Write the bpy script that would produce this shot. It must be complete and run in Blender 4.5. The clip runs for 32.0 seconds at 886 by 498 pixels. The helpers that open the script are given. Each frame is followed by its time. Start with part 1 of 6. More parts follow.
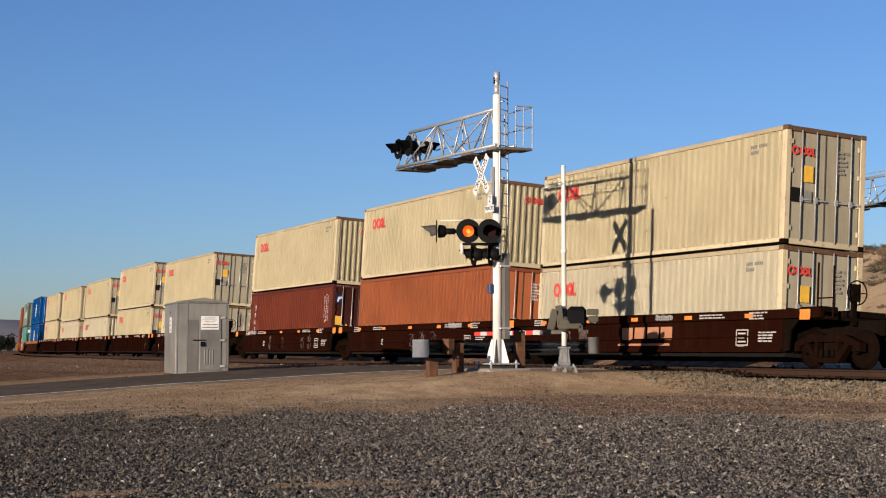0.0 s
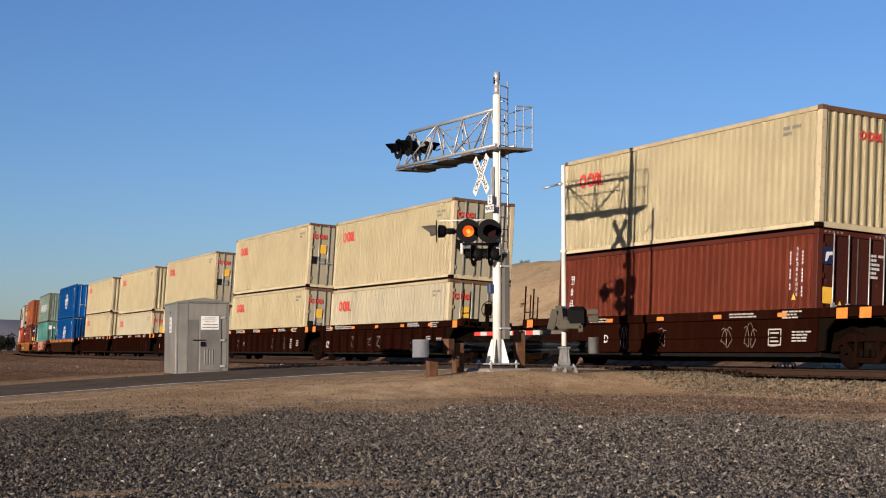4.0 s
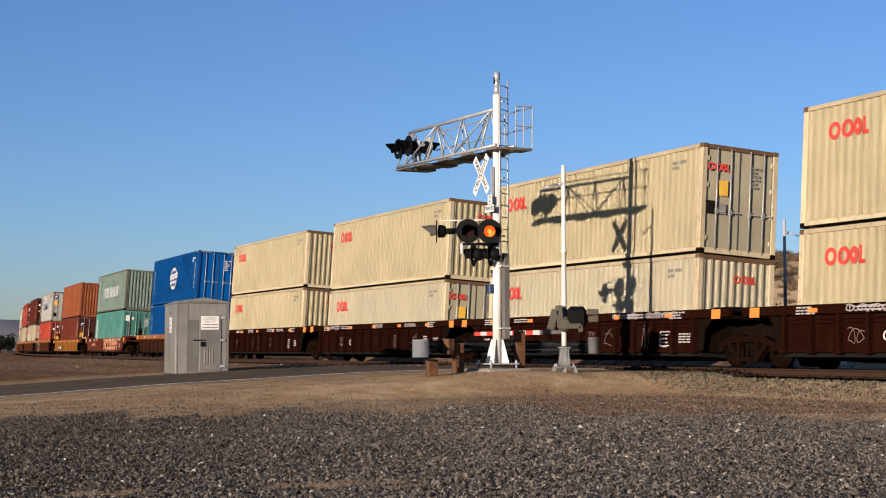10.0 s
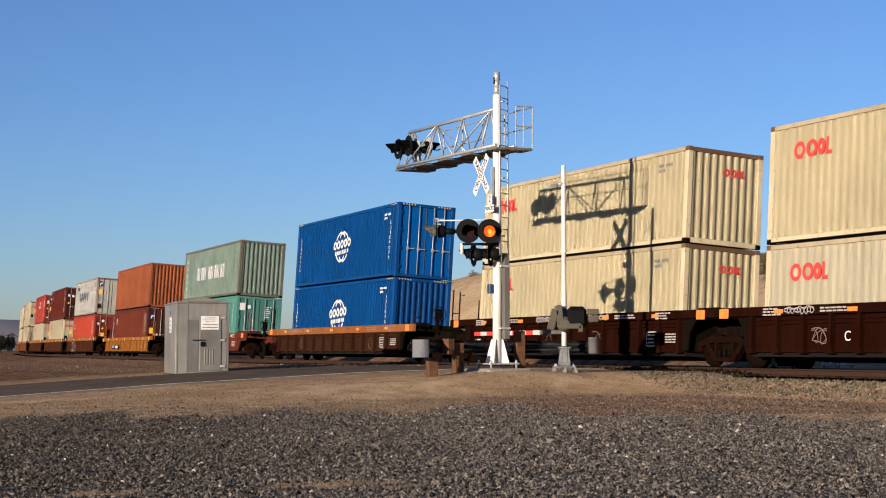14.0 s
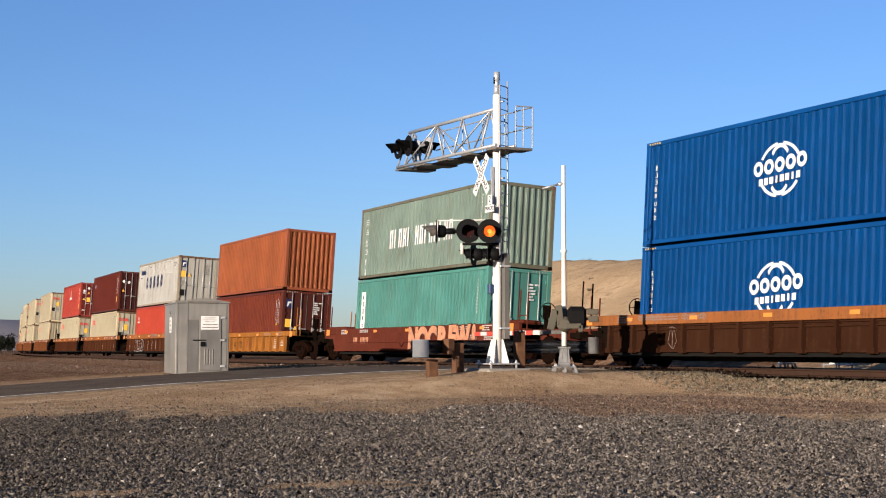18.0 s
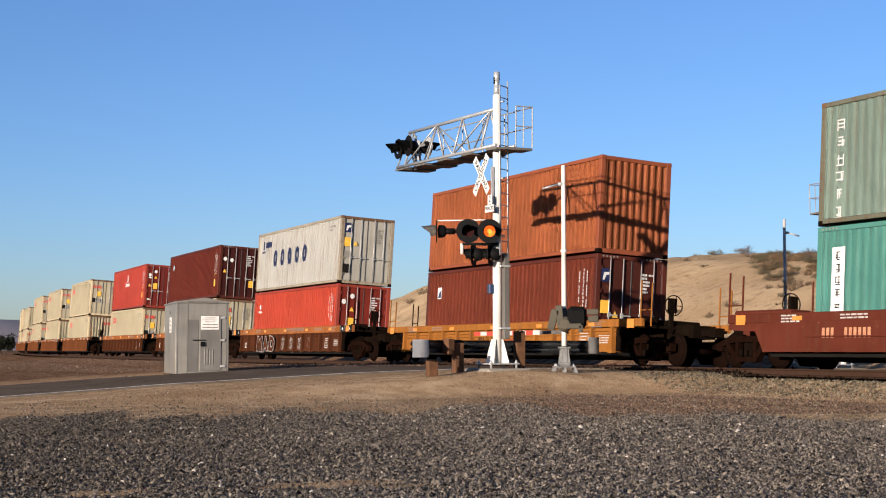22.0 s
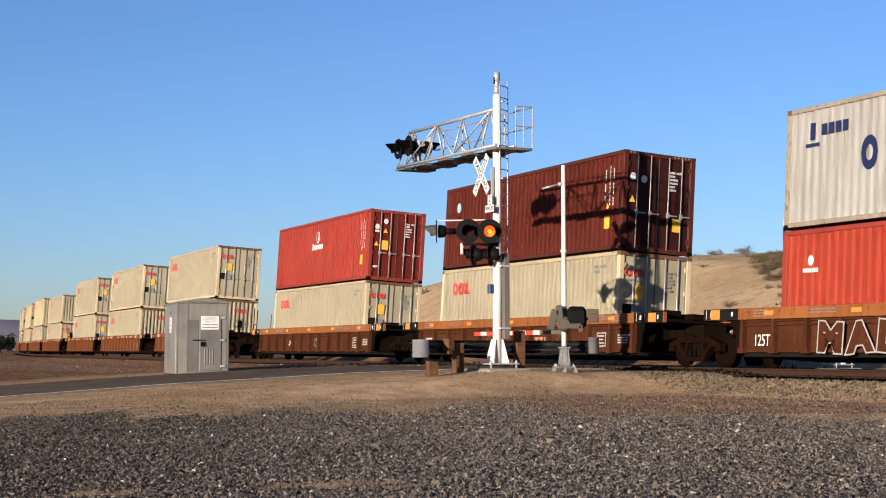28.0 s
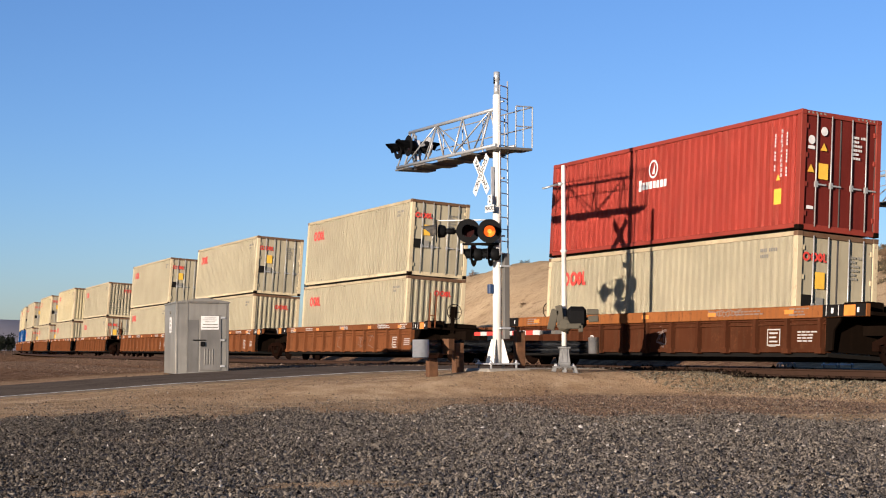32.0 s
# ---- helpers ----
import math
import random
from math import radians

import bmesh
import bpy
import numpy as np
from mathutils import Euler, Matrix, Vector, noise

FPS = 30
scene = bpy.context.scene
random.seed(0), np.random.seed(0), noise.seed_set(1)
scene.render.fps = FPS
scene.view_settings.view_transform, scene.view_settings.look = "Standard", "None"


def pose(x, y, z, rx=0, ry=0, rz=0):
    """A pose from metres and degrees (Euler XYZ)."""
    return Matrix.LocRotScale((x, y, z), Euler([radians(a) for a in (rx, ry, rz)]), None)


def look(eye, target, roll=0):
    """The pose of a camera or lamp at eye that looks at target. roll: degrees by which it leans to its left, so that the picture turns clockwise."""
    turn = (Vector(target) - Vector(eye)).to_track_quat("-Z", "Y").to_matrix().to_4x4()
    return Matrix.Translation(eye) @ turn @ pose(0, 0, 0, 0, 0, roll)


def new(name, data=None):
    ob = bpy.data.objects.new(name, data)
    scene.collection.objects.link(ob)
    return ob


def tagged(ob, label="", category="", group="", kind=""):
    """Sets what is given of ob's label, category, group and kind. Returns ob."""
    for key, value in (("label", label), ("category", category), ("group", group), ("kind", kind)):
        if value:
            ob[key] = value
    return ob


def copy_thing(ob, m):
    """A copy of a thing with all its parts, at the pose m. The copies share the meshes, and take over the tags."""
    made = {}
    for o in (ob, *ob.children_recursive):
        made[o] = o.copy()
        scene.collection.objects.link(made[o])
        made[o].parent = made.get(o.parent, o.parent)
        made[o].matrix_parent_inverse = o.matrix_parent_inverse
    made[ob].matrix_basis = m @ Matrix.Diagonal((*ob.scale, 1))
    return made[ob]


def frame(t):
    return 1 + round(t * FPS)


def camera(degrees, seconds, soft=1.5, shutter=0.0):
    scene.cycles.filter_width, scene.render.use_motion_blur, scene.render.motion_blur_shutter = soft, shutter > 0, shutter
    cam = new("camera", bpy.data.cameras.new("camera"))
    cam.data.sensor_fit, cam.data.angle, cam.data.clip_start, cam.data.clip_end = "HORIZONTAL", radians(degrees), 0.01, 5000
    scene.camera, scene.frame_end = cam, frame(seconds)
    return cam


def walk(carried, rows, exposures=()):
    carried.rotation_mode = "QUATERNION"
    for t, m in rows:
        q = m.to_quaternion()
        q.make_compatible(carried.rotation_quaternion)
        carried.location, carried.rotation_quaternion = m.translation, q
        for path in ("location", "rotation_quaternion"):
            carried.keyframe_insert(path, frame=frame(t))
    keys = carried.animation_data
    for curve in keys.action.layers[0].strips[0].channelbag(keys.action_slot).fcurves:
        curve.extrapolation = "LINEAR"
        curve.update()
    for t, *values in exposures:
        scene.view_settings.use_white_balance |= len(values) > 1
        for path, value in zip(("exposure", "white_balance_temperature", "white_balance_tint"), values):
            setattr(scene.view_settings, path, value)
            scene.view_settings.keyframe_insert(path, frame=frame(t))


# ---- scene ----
# The eye stands 1.4 m above the gravel lot; the near rail bed is about 0.9 m above that lot.
EYE = 1.4
cam = camera(33.065, 32.0, 1.1)
walk(cam, [(0.0, pose(0, 0, EYE, 93.871, 0, 0)), (32.0, pose(0, 0, EYE, 93.871, 0, 0))],
     exposures=[(0.0, 1.00, 5500, 24), (3.0, 1.00, 5500, 24), (6.0, 1.05, 5500, 24), (14.0, 1.12, 5500, 24), (18.0, 1.33, 5500, 24), (32.0, 1.33, 5500, 24)])

# ---- light ----
SUN_WAY = Vector((0.582, 0.813, -0.152)).normalized()
world = bpy.data.worlds.new("sky")
scene.world = world
world.use_nodes = True
wn = world.node_tree.nodes
sky = wn.new("ShaderNodeTexSky")
sky.sky_type = "NISHITA"
sky.sun_disc = False
sky.sun_elevation = radians(8.65)
sky.sun_rotation = math.atan2(-SUN_WAY.x, -SUN_WAY.y)
sky.altitude = 700
sky.air_density, sky.dust_density, sky.ozone_density = 1.0, 0.7, 3.2
world.node_tree.links.new(sky.outputs[0], wn["Background"].inputs[0])
wn["Background"].inputs[1].default_value = 0.0605
sun = new("sun", bpy.data.lights.new("sun", "SUN"))
sun.data.energy, sun.data.angle, sun.data.color = 5.0, radians(0.53), (1.0, 0.827, 0.537)
sun.matrix_world = look((0, 0, 30), Vector((0, 0, 30)) + SUN_WAY)

# ---- materials ----
def tree_of(name, rough=0.6, metal=0.0, gloss=0.22):
    m = bpy.data.materials.new(name)
    m.use_nodes = True
    nt = m.node_tree
    b = nt.nodes["Principled BSDF"]
    b.inputs["Roughness"].default_value = rough
    b.inputs["Metallic"].default_value = metal
    b.inputs["Specular IOR Level"].default_value = gloss
    return m, nt, b


def node(nt, kind, **inputs):
    n = nt.nodes.new("ShaderNode" + kind)
    for k, v in inputs.items():
        n.inputs[k].default_value = v
    return n


def mix(nt, fac, a, b):
    n = nt.nodes.new("ShaderNodeMix")
    n.data_type = "RGBA"
    for sock, v in ((n.inputs[0], fac), (n.inputs[6], a), (n.inputs[7], b)):
        if isinstance(v, bpy.types.NodeSocket):
            nt.links.new(v, sock)
        elif isinstance(v, tuple):
            sock.default_value = (*v, 1) if len(v) == 3 else v
        else:
            sock.default_value = v
    return n.outputs[2]


def ramp(nt, value, low, high):
    n = nt.nodes.new("ShaderNodeMapRange")
    n.inputs[1].default_value, n.inputs[2].default_value = low, high
    nt.links.new(value, n.inputs[0])
    return n.outputs[0]


def noise_of(nt, scale, detail=4.0, stretch=None, rough=0.55, world_space=False):
    src = nt.nodes.new("ShaderNodeNewGeometry").outputs["Position"] if world_space else nt.nodes.new("ShaderNodeTexCoord").outputs["Object"]
    if not world_space:
        info = nt.nodes.new("ShaderNodeObjectInfo")
        add = nt.nodes.new("ShaderNodeVectorMath")
        mul = nt.nodes.new("ShaderNodeMath")
        mul.operation = "MULTIPLY"
        mul.inputs[1].default_value = 37.0
        nt.links.new(info.outputs["Random"], mul.inputs[0])
        nt.links.new(src, add.inputs[0])
        nt.links.new(mul.outputs[0], add.inputs[1])
        src = add.outputs[0]
    if stretch:
        mp = nt.nodes.new("ShaderNodeMapping")
        mp.inputs["Scale"].default_value = stretch
        nt.links.new(src, mp.inputs[0])
        src = mp.outputs[0]
    n = node(nt, "TexNoise", Scale=scale, Detail=detail, Roughness=rough)
    nt.links.new(src, n.inputs["Vector"])
    return n.outputs["Fac"]


def bump(nt, b, height, strength=0.3, distance=0.02):
    n = node(nt, "Bump", Strength=strength, Distance=distance)
    nt.links.new(height, n.inputs["Height"])
    nt.links.new(n.outputs[0], b.inputs["Normal"])


def paint(name, colour, dirt=0.35, rust=0.15, rough=0.55, metal=0.0, rusty=(0.123, 0.0462, 0.0193), dusty=(0.231, 0.169, 0.108), gloss=0.08, fading=0.16):
    """Painted steel: broad fading, vertical streaks of grime, flecks of rust."""
    m, nt, b = tree_of(name, rough, metal, gloss)
    fade = noise_of(nt, 0.7, 5)
    streak = noise_of(nt, 1.0, 5, stretch=(7.0, 7.0, 0.45))
    fleck = noise_of(nt, 9.0, 6, rough=0.7)
    light = tuple(min(1, c * (1 + fading * 0.7)) for c in colour)
    dark = tuple(c * (1 - fading) for c in colour)
    c = mix(nt, ramp(nt, fade, 0.35, 0.65), dark, light)
    k = nt.nodes.new("ShaderNodeMath")
    k.operation = "MULTIPLY"
    k.inputs[1].default_value = dirt
    nt.links.new(ramp(nt, streak, 0.48, 0.75), k.inputs[0])
    c = mix(nt, k.outputs[0], c, dusty)
    r = nt.nodes.new("ShaderNodeMath")
    r.operation = "MULTIPLY"
    nt.links.new(ramp(nt, fleck, 0.68 - rust * 0.3, 0.76 - rust * 0.2), r.inputs[0])
    nt.links.new(ramp(nt, streak, 0.4, 0.6), r.inputs[1])
    c = mix(nt, r.outputs[0], c, rusty)
    nt.links.new(c, b.inputs["Base Color"])
    nt.links.new(ramp(nt, fleck, 0.2, 0.9), b.inputs["Roughness"]) if rough > 0.7 else None
    bump(nt, b, fleck, 0.12, 0.01)
    return m


def plain(name, colour, rough=0.5, metal=0.0, vary=0.12, gloss=0.22):
    m, nt, b = tree_of(name, rough, metal, gloss)
    n = noise_of(nt, 6.0, 5)
    c = mix(nt, ramp(nt, n, 0.3, 0.7), tuple(x * (1 - vary) for x in colour), tuple(min(1, x * (1 + vary)) for x in colour))
    nt.links.new(c, b.inputs["Base Color"])
    bump(nt, b, n, 0.08, 0.01)
    return m


def glow(name, colour, strength):
    m, nt, b = tree_of(name, 0.3)
    b.inputs["Base Color"].default_value = (*colour, 1)
    b.inputs["Emission Color"].default_value = (*colour, 1)
    b.inputs["Emission Strength"].default_value = strength
    return m


CREAM = paint("cream_paint", (0.46, 0.396, 0.236), 0.12, 0.12, dusty=(0.262, 0.2, 0.115), fading=0.08)
WHITE_CREAM = paint("pale_cream_paint", (0.46, 0.412, 0.285), 0.10, 0.08, dusty=(0.262, 0.2, 0.115), fading=0.07)
# cream of the door ends, with their shade mixed into the tone
DOOR_CREAM = paint("shaded_cream_door_paint", (0.24, 0.212, 0.142), 0.35, 0.2, rusty=(0.08, 0.04, 0.018), dusty=(0.14, 0.105, 0.06), fading=0.12)
TOP_CREAM = paint("weathered_cream_rail", (0.27, 0.22, 0.135), 0.35, 0.35, rusty=(0.09, 0.045, 0.018), dusty=(0.14, 0.10, 0.055))
DOORS_OF = {}                         # grimy door-end paints, darkened to carry the shade of the ends
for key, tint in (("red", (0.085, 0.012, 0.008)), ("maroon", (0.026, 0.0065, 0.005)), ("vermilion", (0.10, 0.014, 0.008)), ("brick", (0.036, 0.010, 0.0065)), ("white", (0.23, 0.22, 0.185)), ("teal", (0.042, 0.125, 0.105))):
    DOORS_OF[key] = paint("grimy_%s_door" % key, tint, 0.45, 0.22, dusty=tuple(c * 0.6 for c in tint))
GREY_CREAM = paint("grey_cream_paint", (0.372, 0.33, 0.222), 0.10, 0.05, dusty=(0.262, 0.2, 0.115), fading=0.07)
ORANGE = paint("orange_brown_paint", (0.277, 0.082, 0.027), 0.2, 0.12, dusty=(0.22, 0.09, 0.045))
MAROON = paint("maroon_paint", (0.102, 0.0185, 0.0098), 0.15, 0.1, dusty=(0.10, 0.04, 0.025))
BRICK = paint("brick_red_paint", (0.135, 0.029, 0.0128), 0.15, 0.1, dusty=(0.14, 0.06, 0.035))
RED = paint("red_paint", (0.33, 0.047, 0.029), 0.12, 0.06, fading=0.1)
VERMILION = paint("vermilion_paint", (0.385, 0.052, 0.024), 0.12, 0.05, fading=0.08)
BLUE = paint("blue_paint", (0.0032, 0.053, 0.195), 0.04, 0.03, 0.5, dusty=(0.02, 0.06, 0.16), gloss=0.06, fading=0.08)
SAGE = paint("sage_green_paint", (0.172, 0.235, 0.192), 0.35, 0.22)
TEAL = paint("teal_green_paint", (0.077, 0.231, 0.193), 0.2, 0.1)
OFFWHITE = paint("off_white_paint", (0.4, 0.397, 0.358), 0.6, 0.12, fading=0.06)
CAR_BROWN = paint("car_brown_paint", (0.00943, 0.00257, 0.00139), 0.3, 0.25, 0.6, rusty=(0.0189, 0.00754, 0.00339), dusty=(0.017, 0.00943, 0.00566), gloss=0.0)
CAR_RUST = paint("car_rust_paint", (0.042, 0.0145, 0.0065), 0.4, 0.45, 0.8, rusty=(0.075, 0.026, 0.011), dusty=(0.055, 0.03, 0.016), gloss=0.0)
CAR_OLD_RUST = paint("car_orange_rust_paint", (0.105, 0.038, 0.014), 0.5, 0.5, 0.8, rusty=(0.05, 0.019, 0.008), dusty=(0.07, 0.035, 0.018), gloss=0.0)
CAR_DARK_RUST = paint("car_dark_rust_paint", (0.021, 0.0085, 0.0042), 0.4, 0.4, 0.8, rusty=(0.04, 0.016, 0.007), dusty=(0.032, 0.018, 0.01), gloss=0.0)
CAR_ORANGE = paint("car_orange_paint", (0.165, 0.060, 0.017), 0.65, 0.5, 0.75, rusty=(0.06, 0.022, 0.009), dusty=(0.075, 0.038, 0.02), gloss=0.0)
CAR_YELLOW = paint("car_yellow_paint", (0.175, 0.0686, 0.0119), 0.5, 0.45, 0.6, dusty=(0.0595, 0.035, 0.0196), gloss=0.0)
CAR_RED = paint("car_red_paint", (0.0586, 0.0148, 0.00868), 0.25, 0.25, 0.6, dusty=(0.0595, 0.035, 0.0196), gloss=0.0)
TRUCK_RUST = paint("rusty_side_frame", (0.00617, 0.00273, 0.00169), 0.4, 0.4, 0.85, rusty=(0.0143, 0.00585, 0.0026), dusty=(0.0104, 0.00585, 0.0039), gloss=0.0)
TRUCK_DIRT = paint("truck_grime", (0.00487, 0.00317, 0.00219), 0.5, 0.5, 0.85, rusty=(0.00877, 0.00487, 0.00293), dusty=(0.00877, 0.00585, 0.0039), gloss=0.0)
RAIL_RUST = plain("rusty_rail", (0.0262, 0.0139, 0.00847), 0.75, gloss=0.08)
RODS = plain("galvanised_rod", (0.30, 0.295, 0.275), 0.45, 0.4)
DARK = plain("dark_gap", (0.00693, 0.00616, 0.00539), 0.8, gloss=0.05)
GASKET = plain("door_seal", (0.0462, 0.0423, 0.0385), 0.8)
RED_MARK = plain("red_marking", (0.42, 0.040, 0.025), 0.5)
NAVY_MARK = plain("navy_marking", (0.00924, 0.0139, 0.0462), 0.5)
WHITE_MARK = plain("white_marking", (0.444, 0.437, 0.413), 0.6)
PALE_MARK = plain("pale_blue_marking", (0.20, 0.29, 0.34), 0.6)
RUST_MARK = plain("rust_red_marking", (0.154, 0.0347, 0.0115), 0.6)
GREY_MARK = plain("grey_marking", (0.154, 0.146, 0.123), 0.6)
YELLOW_MARK = plain("yellow_sticker", (0.50, 0.29, 0.025), 0.5)
REFLECTOR = plain("orange_reflector", (0.43, 0.145, 0.02), 0.4)
WHITE_PAINT = paint("white_mast_paint", (0.455, 0.44, 0.395), 0.08, 0.02, 0.45)
SILVER = paint("silver_paint", (0.277, 0.285, 0.285), 0.12, 0.03, 0.42, 0.45)
BLACK = plain("black_paint", (0.00424, 0.00424, 0.00424), 0.6, gloss=0.05)
GREY_PAINT = paint("grey_machine_paint", (0.0847, 0.0809, 0.0732), 0.3, 0.1)
OLIVE = paint("olive_machine_paint", (0.058, 0.052, 0.038), 0.3, 0.15, dusty=(0.08, 0.068, 0.048))
EDGE_CREAM = paint("worn_cream_edge", (0.36, 0.30, 0.185), 0.25, 0.42, rusty=(0.10, 0.042, 0.016), dusty=(0.17, 0.11, 0.06))
CAST_RUST = paint("rusty_corner_casting", (0.085, 0.05, 0.028), 0.4, 0.7, rusty=(0.075, 0.03, 0.012), dusty=(0.12, 0.08, 0.045))
EDGE_SAGE = paint("rusty_sage_edge", (0.075, 0.078, 0.055), 0.5, 0.6, rusty=(0.075, 0.03, 0.011), dusty=(0.07, 0.052, 0.03))
EDGE_RED = paint("dark_red_edge", (0.16, 0.026, 0.016), 0.3, 0.3, rusty=(0.05, 0.018, 0.008), dusty=(0.06, 0.02, 0.012))
EDGE_MAROON = paint("dark_maroon_edge", (0.050, 0.0125, 0.0075), 0.3, 0.3, rusty=(0.035, 0.014, 0.008), dusty=(0.04, 0.018, 0.012))
EDGE_ORANGE = paint("dark_orange_edge", (0.15, 0.042, 0.017), 0.3, 0.3, rusty=(0.05, 0.018, 0.008), dusty=(0.07, 0.03, 0.016))
EDGE_TEAL = paint("dark_teal_edge", (0.045, 0.135, 0.112), 0.3, 0.2, rusty=(0.05, 0.03, 0.015), dusty=(0.06, 0.09, 0.07))
EDGE_BLUE = paint("dark_blue_edge", (0.0025, 0.034, 0.125), 0.05, 0.05, dusty=(0.01, 0.03, 0.08))
EDGE_WHITE = paint("rusty_white_edge", (0.19, 0.165, 0.12), 0.45, 0.55, rusty=(0.075, 0.035, 0.015), dusty=(0.12, 0.09, 0.06))
TAG_WHITE = plain("white_spray_paint", (0.216, 0.204, 0.193), 0.7)
CAR_MARK = plain("dulled_white_marking", (0.277, 0.262, 0.239), 0.7)
TAG_GREY = plain("thin_grey_spray", (0.123, 0.0924, 0.077), 0.7)
TAG_PEACH = plain("peach_spray", (0.285, 0.13, 0.067), 0.7, 0.0, 0.3)
TAG_DARK = plain("dark_spray", (0.027, 0.01, 0.00693), 0.7)
TAG_ORANGE = plain("pale_orange_spray", (0.254, 0.115, 0.0539), 0.7)
ALU = paint("aluminium_sheet", (0.225, 0.21, 0.179), 0.45, 0.02, 0.36, 0.5, dusty=(0.138, 0.124, 0.101), fading=0.22)
ALU_DULL = paint("dull_aluminium_sheet", (0.175, 0.164, 0.145), 0.45, 0.02, 0.34, 0.5, dusty=(0.12, 0.109, 0.0902), fading=0.25)
WOOD = plain("creosoted_wood", (0.0716, 0.0334, 0.0143), 0.8, 0.0, 0.35)
GALV = plain("galvanised_steel", (0.354, 0.354, 0.347), 0.4, 0.4)
CONCRETE = plain("concrete", (0.181, 0.162, 0.131), 0.85, 0.0, 0.2)
LAMP_ON = glow("lit_red_lens", (1.0, 0.14, 0.006), 0.46)
LENS_OFF = plain("dark_red_lens", (0.014, 0.0025, 0.002), 0.6, gloss=0.05)
LENS_BLACK = plain("sooty_dark_lens", (0.0154, 0.0077, 0.00693), 0.3)


# ---- mesh helpers ----
def link(name, data, material, parent=None, label=""):
    ob = new(name, data)
    if material is not None:
        if not data.materials:
            data.materials.append(None)
        ob.material_slots[0].link = "OBJECT"
        ob.material_slots[0].material = material
    if parent:
        ob.parent = parent
    return tagged(ob, label)


def mesh_from(bm, smooth=False):
    me = bpy.data.meshes.new("shape")
    if smooth:
        for f in bm.faces:
            f.smooth = True
    bm.to_mesh(me)
    bm.free()
    return me


def part(name, bm, material, parent, label=""):
    return link(name, mesh_from(bm) if isinstance(bm, bmesh.types.BMesh) else bm, material, parent, label)


def box(bm, x0, x1, y0, y1, z0, z1, m=None):
    vs = [bm.verts.new(Vector(p) if m is None else m @ Vector(p)) for p in
          ((x0, y0, z0), (x1, y0, z0), (x1, y1, z0), (x0, y1, z0), (x0, y0, z1), (x1, y0, z1), (x1, y1, z1), (x0, y1, z1))]
    for f in ((3, 2, 1, 0), (4, 5, 6, 7), (0, 1, 5, 4), (1, 2, 6, 5), (2, 3, 7, 6), (3, 0, 4, 7)):
        bm.faces.new([vs[i] for i in f])
    return bm


def boxes(*rows, bevel=0.0):
    bm = bmesh.new()
    for r in rows:
        box(bm, *r)
    if bevel:
        bmesh.ops.bevel(bm, geom=bm.edges[:], offset=bevel, segments=1, affect="EDGES")
    return bm


def rod(bm, a, b, r, n=8, r2=None):
    """A round bar from a to b."""
    a, b = Vector(a), Vector(b)
    q = (b - a).to_track_quat("Z", "Y")
    rings = []
    for p, rr in ((a, r), (b, r if r2 is None else r2)):
        rings.append([bm.verts.new(p + q @ Vector((rr * math.cos(2 * math.pi * i / n), rr * math.sin(2 * math.pi * i / n), 0))) for i in range(n)])
    for i in range(n):
        f = bm.faces.new((rings[0][i], rings[0][(i + 1) % n], rings[1][(i + 1) % n], rings[1][i]))
        f.smooth = n > 6
    bm.faces.new(rings[0][::-1])
    bm.faces.new(rings[1])
    return bm


def rods(*rows, n=8):
    bm = bmesh.new()
    for a, b, r in rows:
        rod(bm, a, b, r, n)
    return bm


def prism(bm, outline, y0, y1, m=None):
    """An outline of (x, z) points carried from y0 to y1."""
    m = m or Matrix()
    lo = [bm.verts.new(m @ Vector((x, y0, z))) for x, z in outline]
    hi = [bm.verts.new(m @ Vector((x, y1, z))) for x, z in outline]
    n = len(outline)
    bm.faces.new(lo)
    bm.faces.new(hi[::-1])
    for i in range(n):
        bm.faces.new((lo[(i + 1) % n], lo[i], hi[i], hi[(i + 1) % n]))
    return bm


def lathe(bm, profile, a, b, n=20):
    """A turned body: profile of (distance along a to b, radius)."""
    a, b = Vector(a), Vector(b)
    q = (b - a).to_track_quat("Z", "Y")
    way = (b - a).normalized()
    rings = []
    for d, r in profile:
        rings.append([bm.verts.new(a + way * d + q @ Vector((r * math.cos(2 * math.pi * i / n), r * math.sin(2 * math.pi * i / n), 0))) for i in range(n)])
    for p, o in zip(rings, rings[1:]):
        for i in range(n):
            bm.faces.new((p[i], p[(i + 1) % n], o[(i + 1) % n], o[i])).smooth = True
    bm.faces.new(rings[0][::-1])
    bm.faces.new(rings[-1])
    return bm


CACHE = {}


def shared(key, make):
    if key not in CACHE:
        CACHE[key] = mesh_from(make())
    return CACHE[key]


# ---- the plan: the track's line, the lie of the land ----
RAIL = EYE - 0.5                      # top of the low rail's level
LEAN = 3.549                          # the curve's cant, degrees
S_LINE = np.linspace(-900, 160, 10601)


def heading_of(s):
    sc = np.clip(s, -330, 75)
    th = radians(-66.484) + 0.643e-3 * sc - 3.0621e-6 * sc * sc / 2
    slope = 0.643e-3 - 3.0621e-6 * sc
    return th + (s - sc) * slope * (s < 0)


TH_LINE = heading_of(S_LINE)
step = S_LINE[1] - S_LINE[0]
X_LINE = np.concatenate([[0], np.cumsum((np.cos(TH_LINE[1:]) + np.cos(TH_LINE[:-1])) / 2 * step)])
Y_LINE = np.concatenate([[0], np.cumsum((np.sin(TH_LINE[1:]) + np.sin(TH_LINE[:-1])) / 2 * step)])
X_LINE += -8.9447 - np.interp(0, S_LINE, X_LINE)
Y_LINE += 76.173 - np.interp(0, S_LINE, Y_LINE)


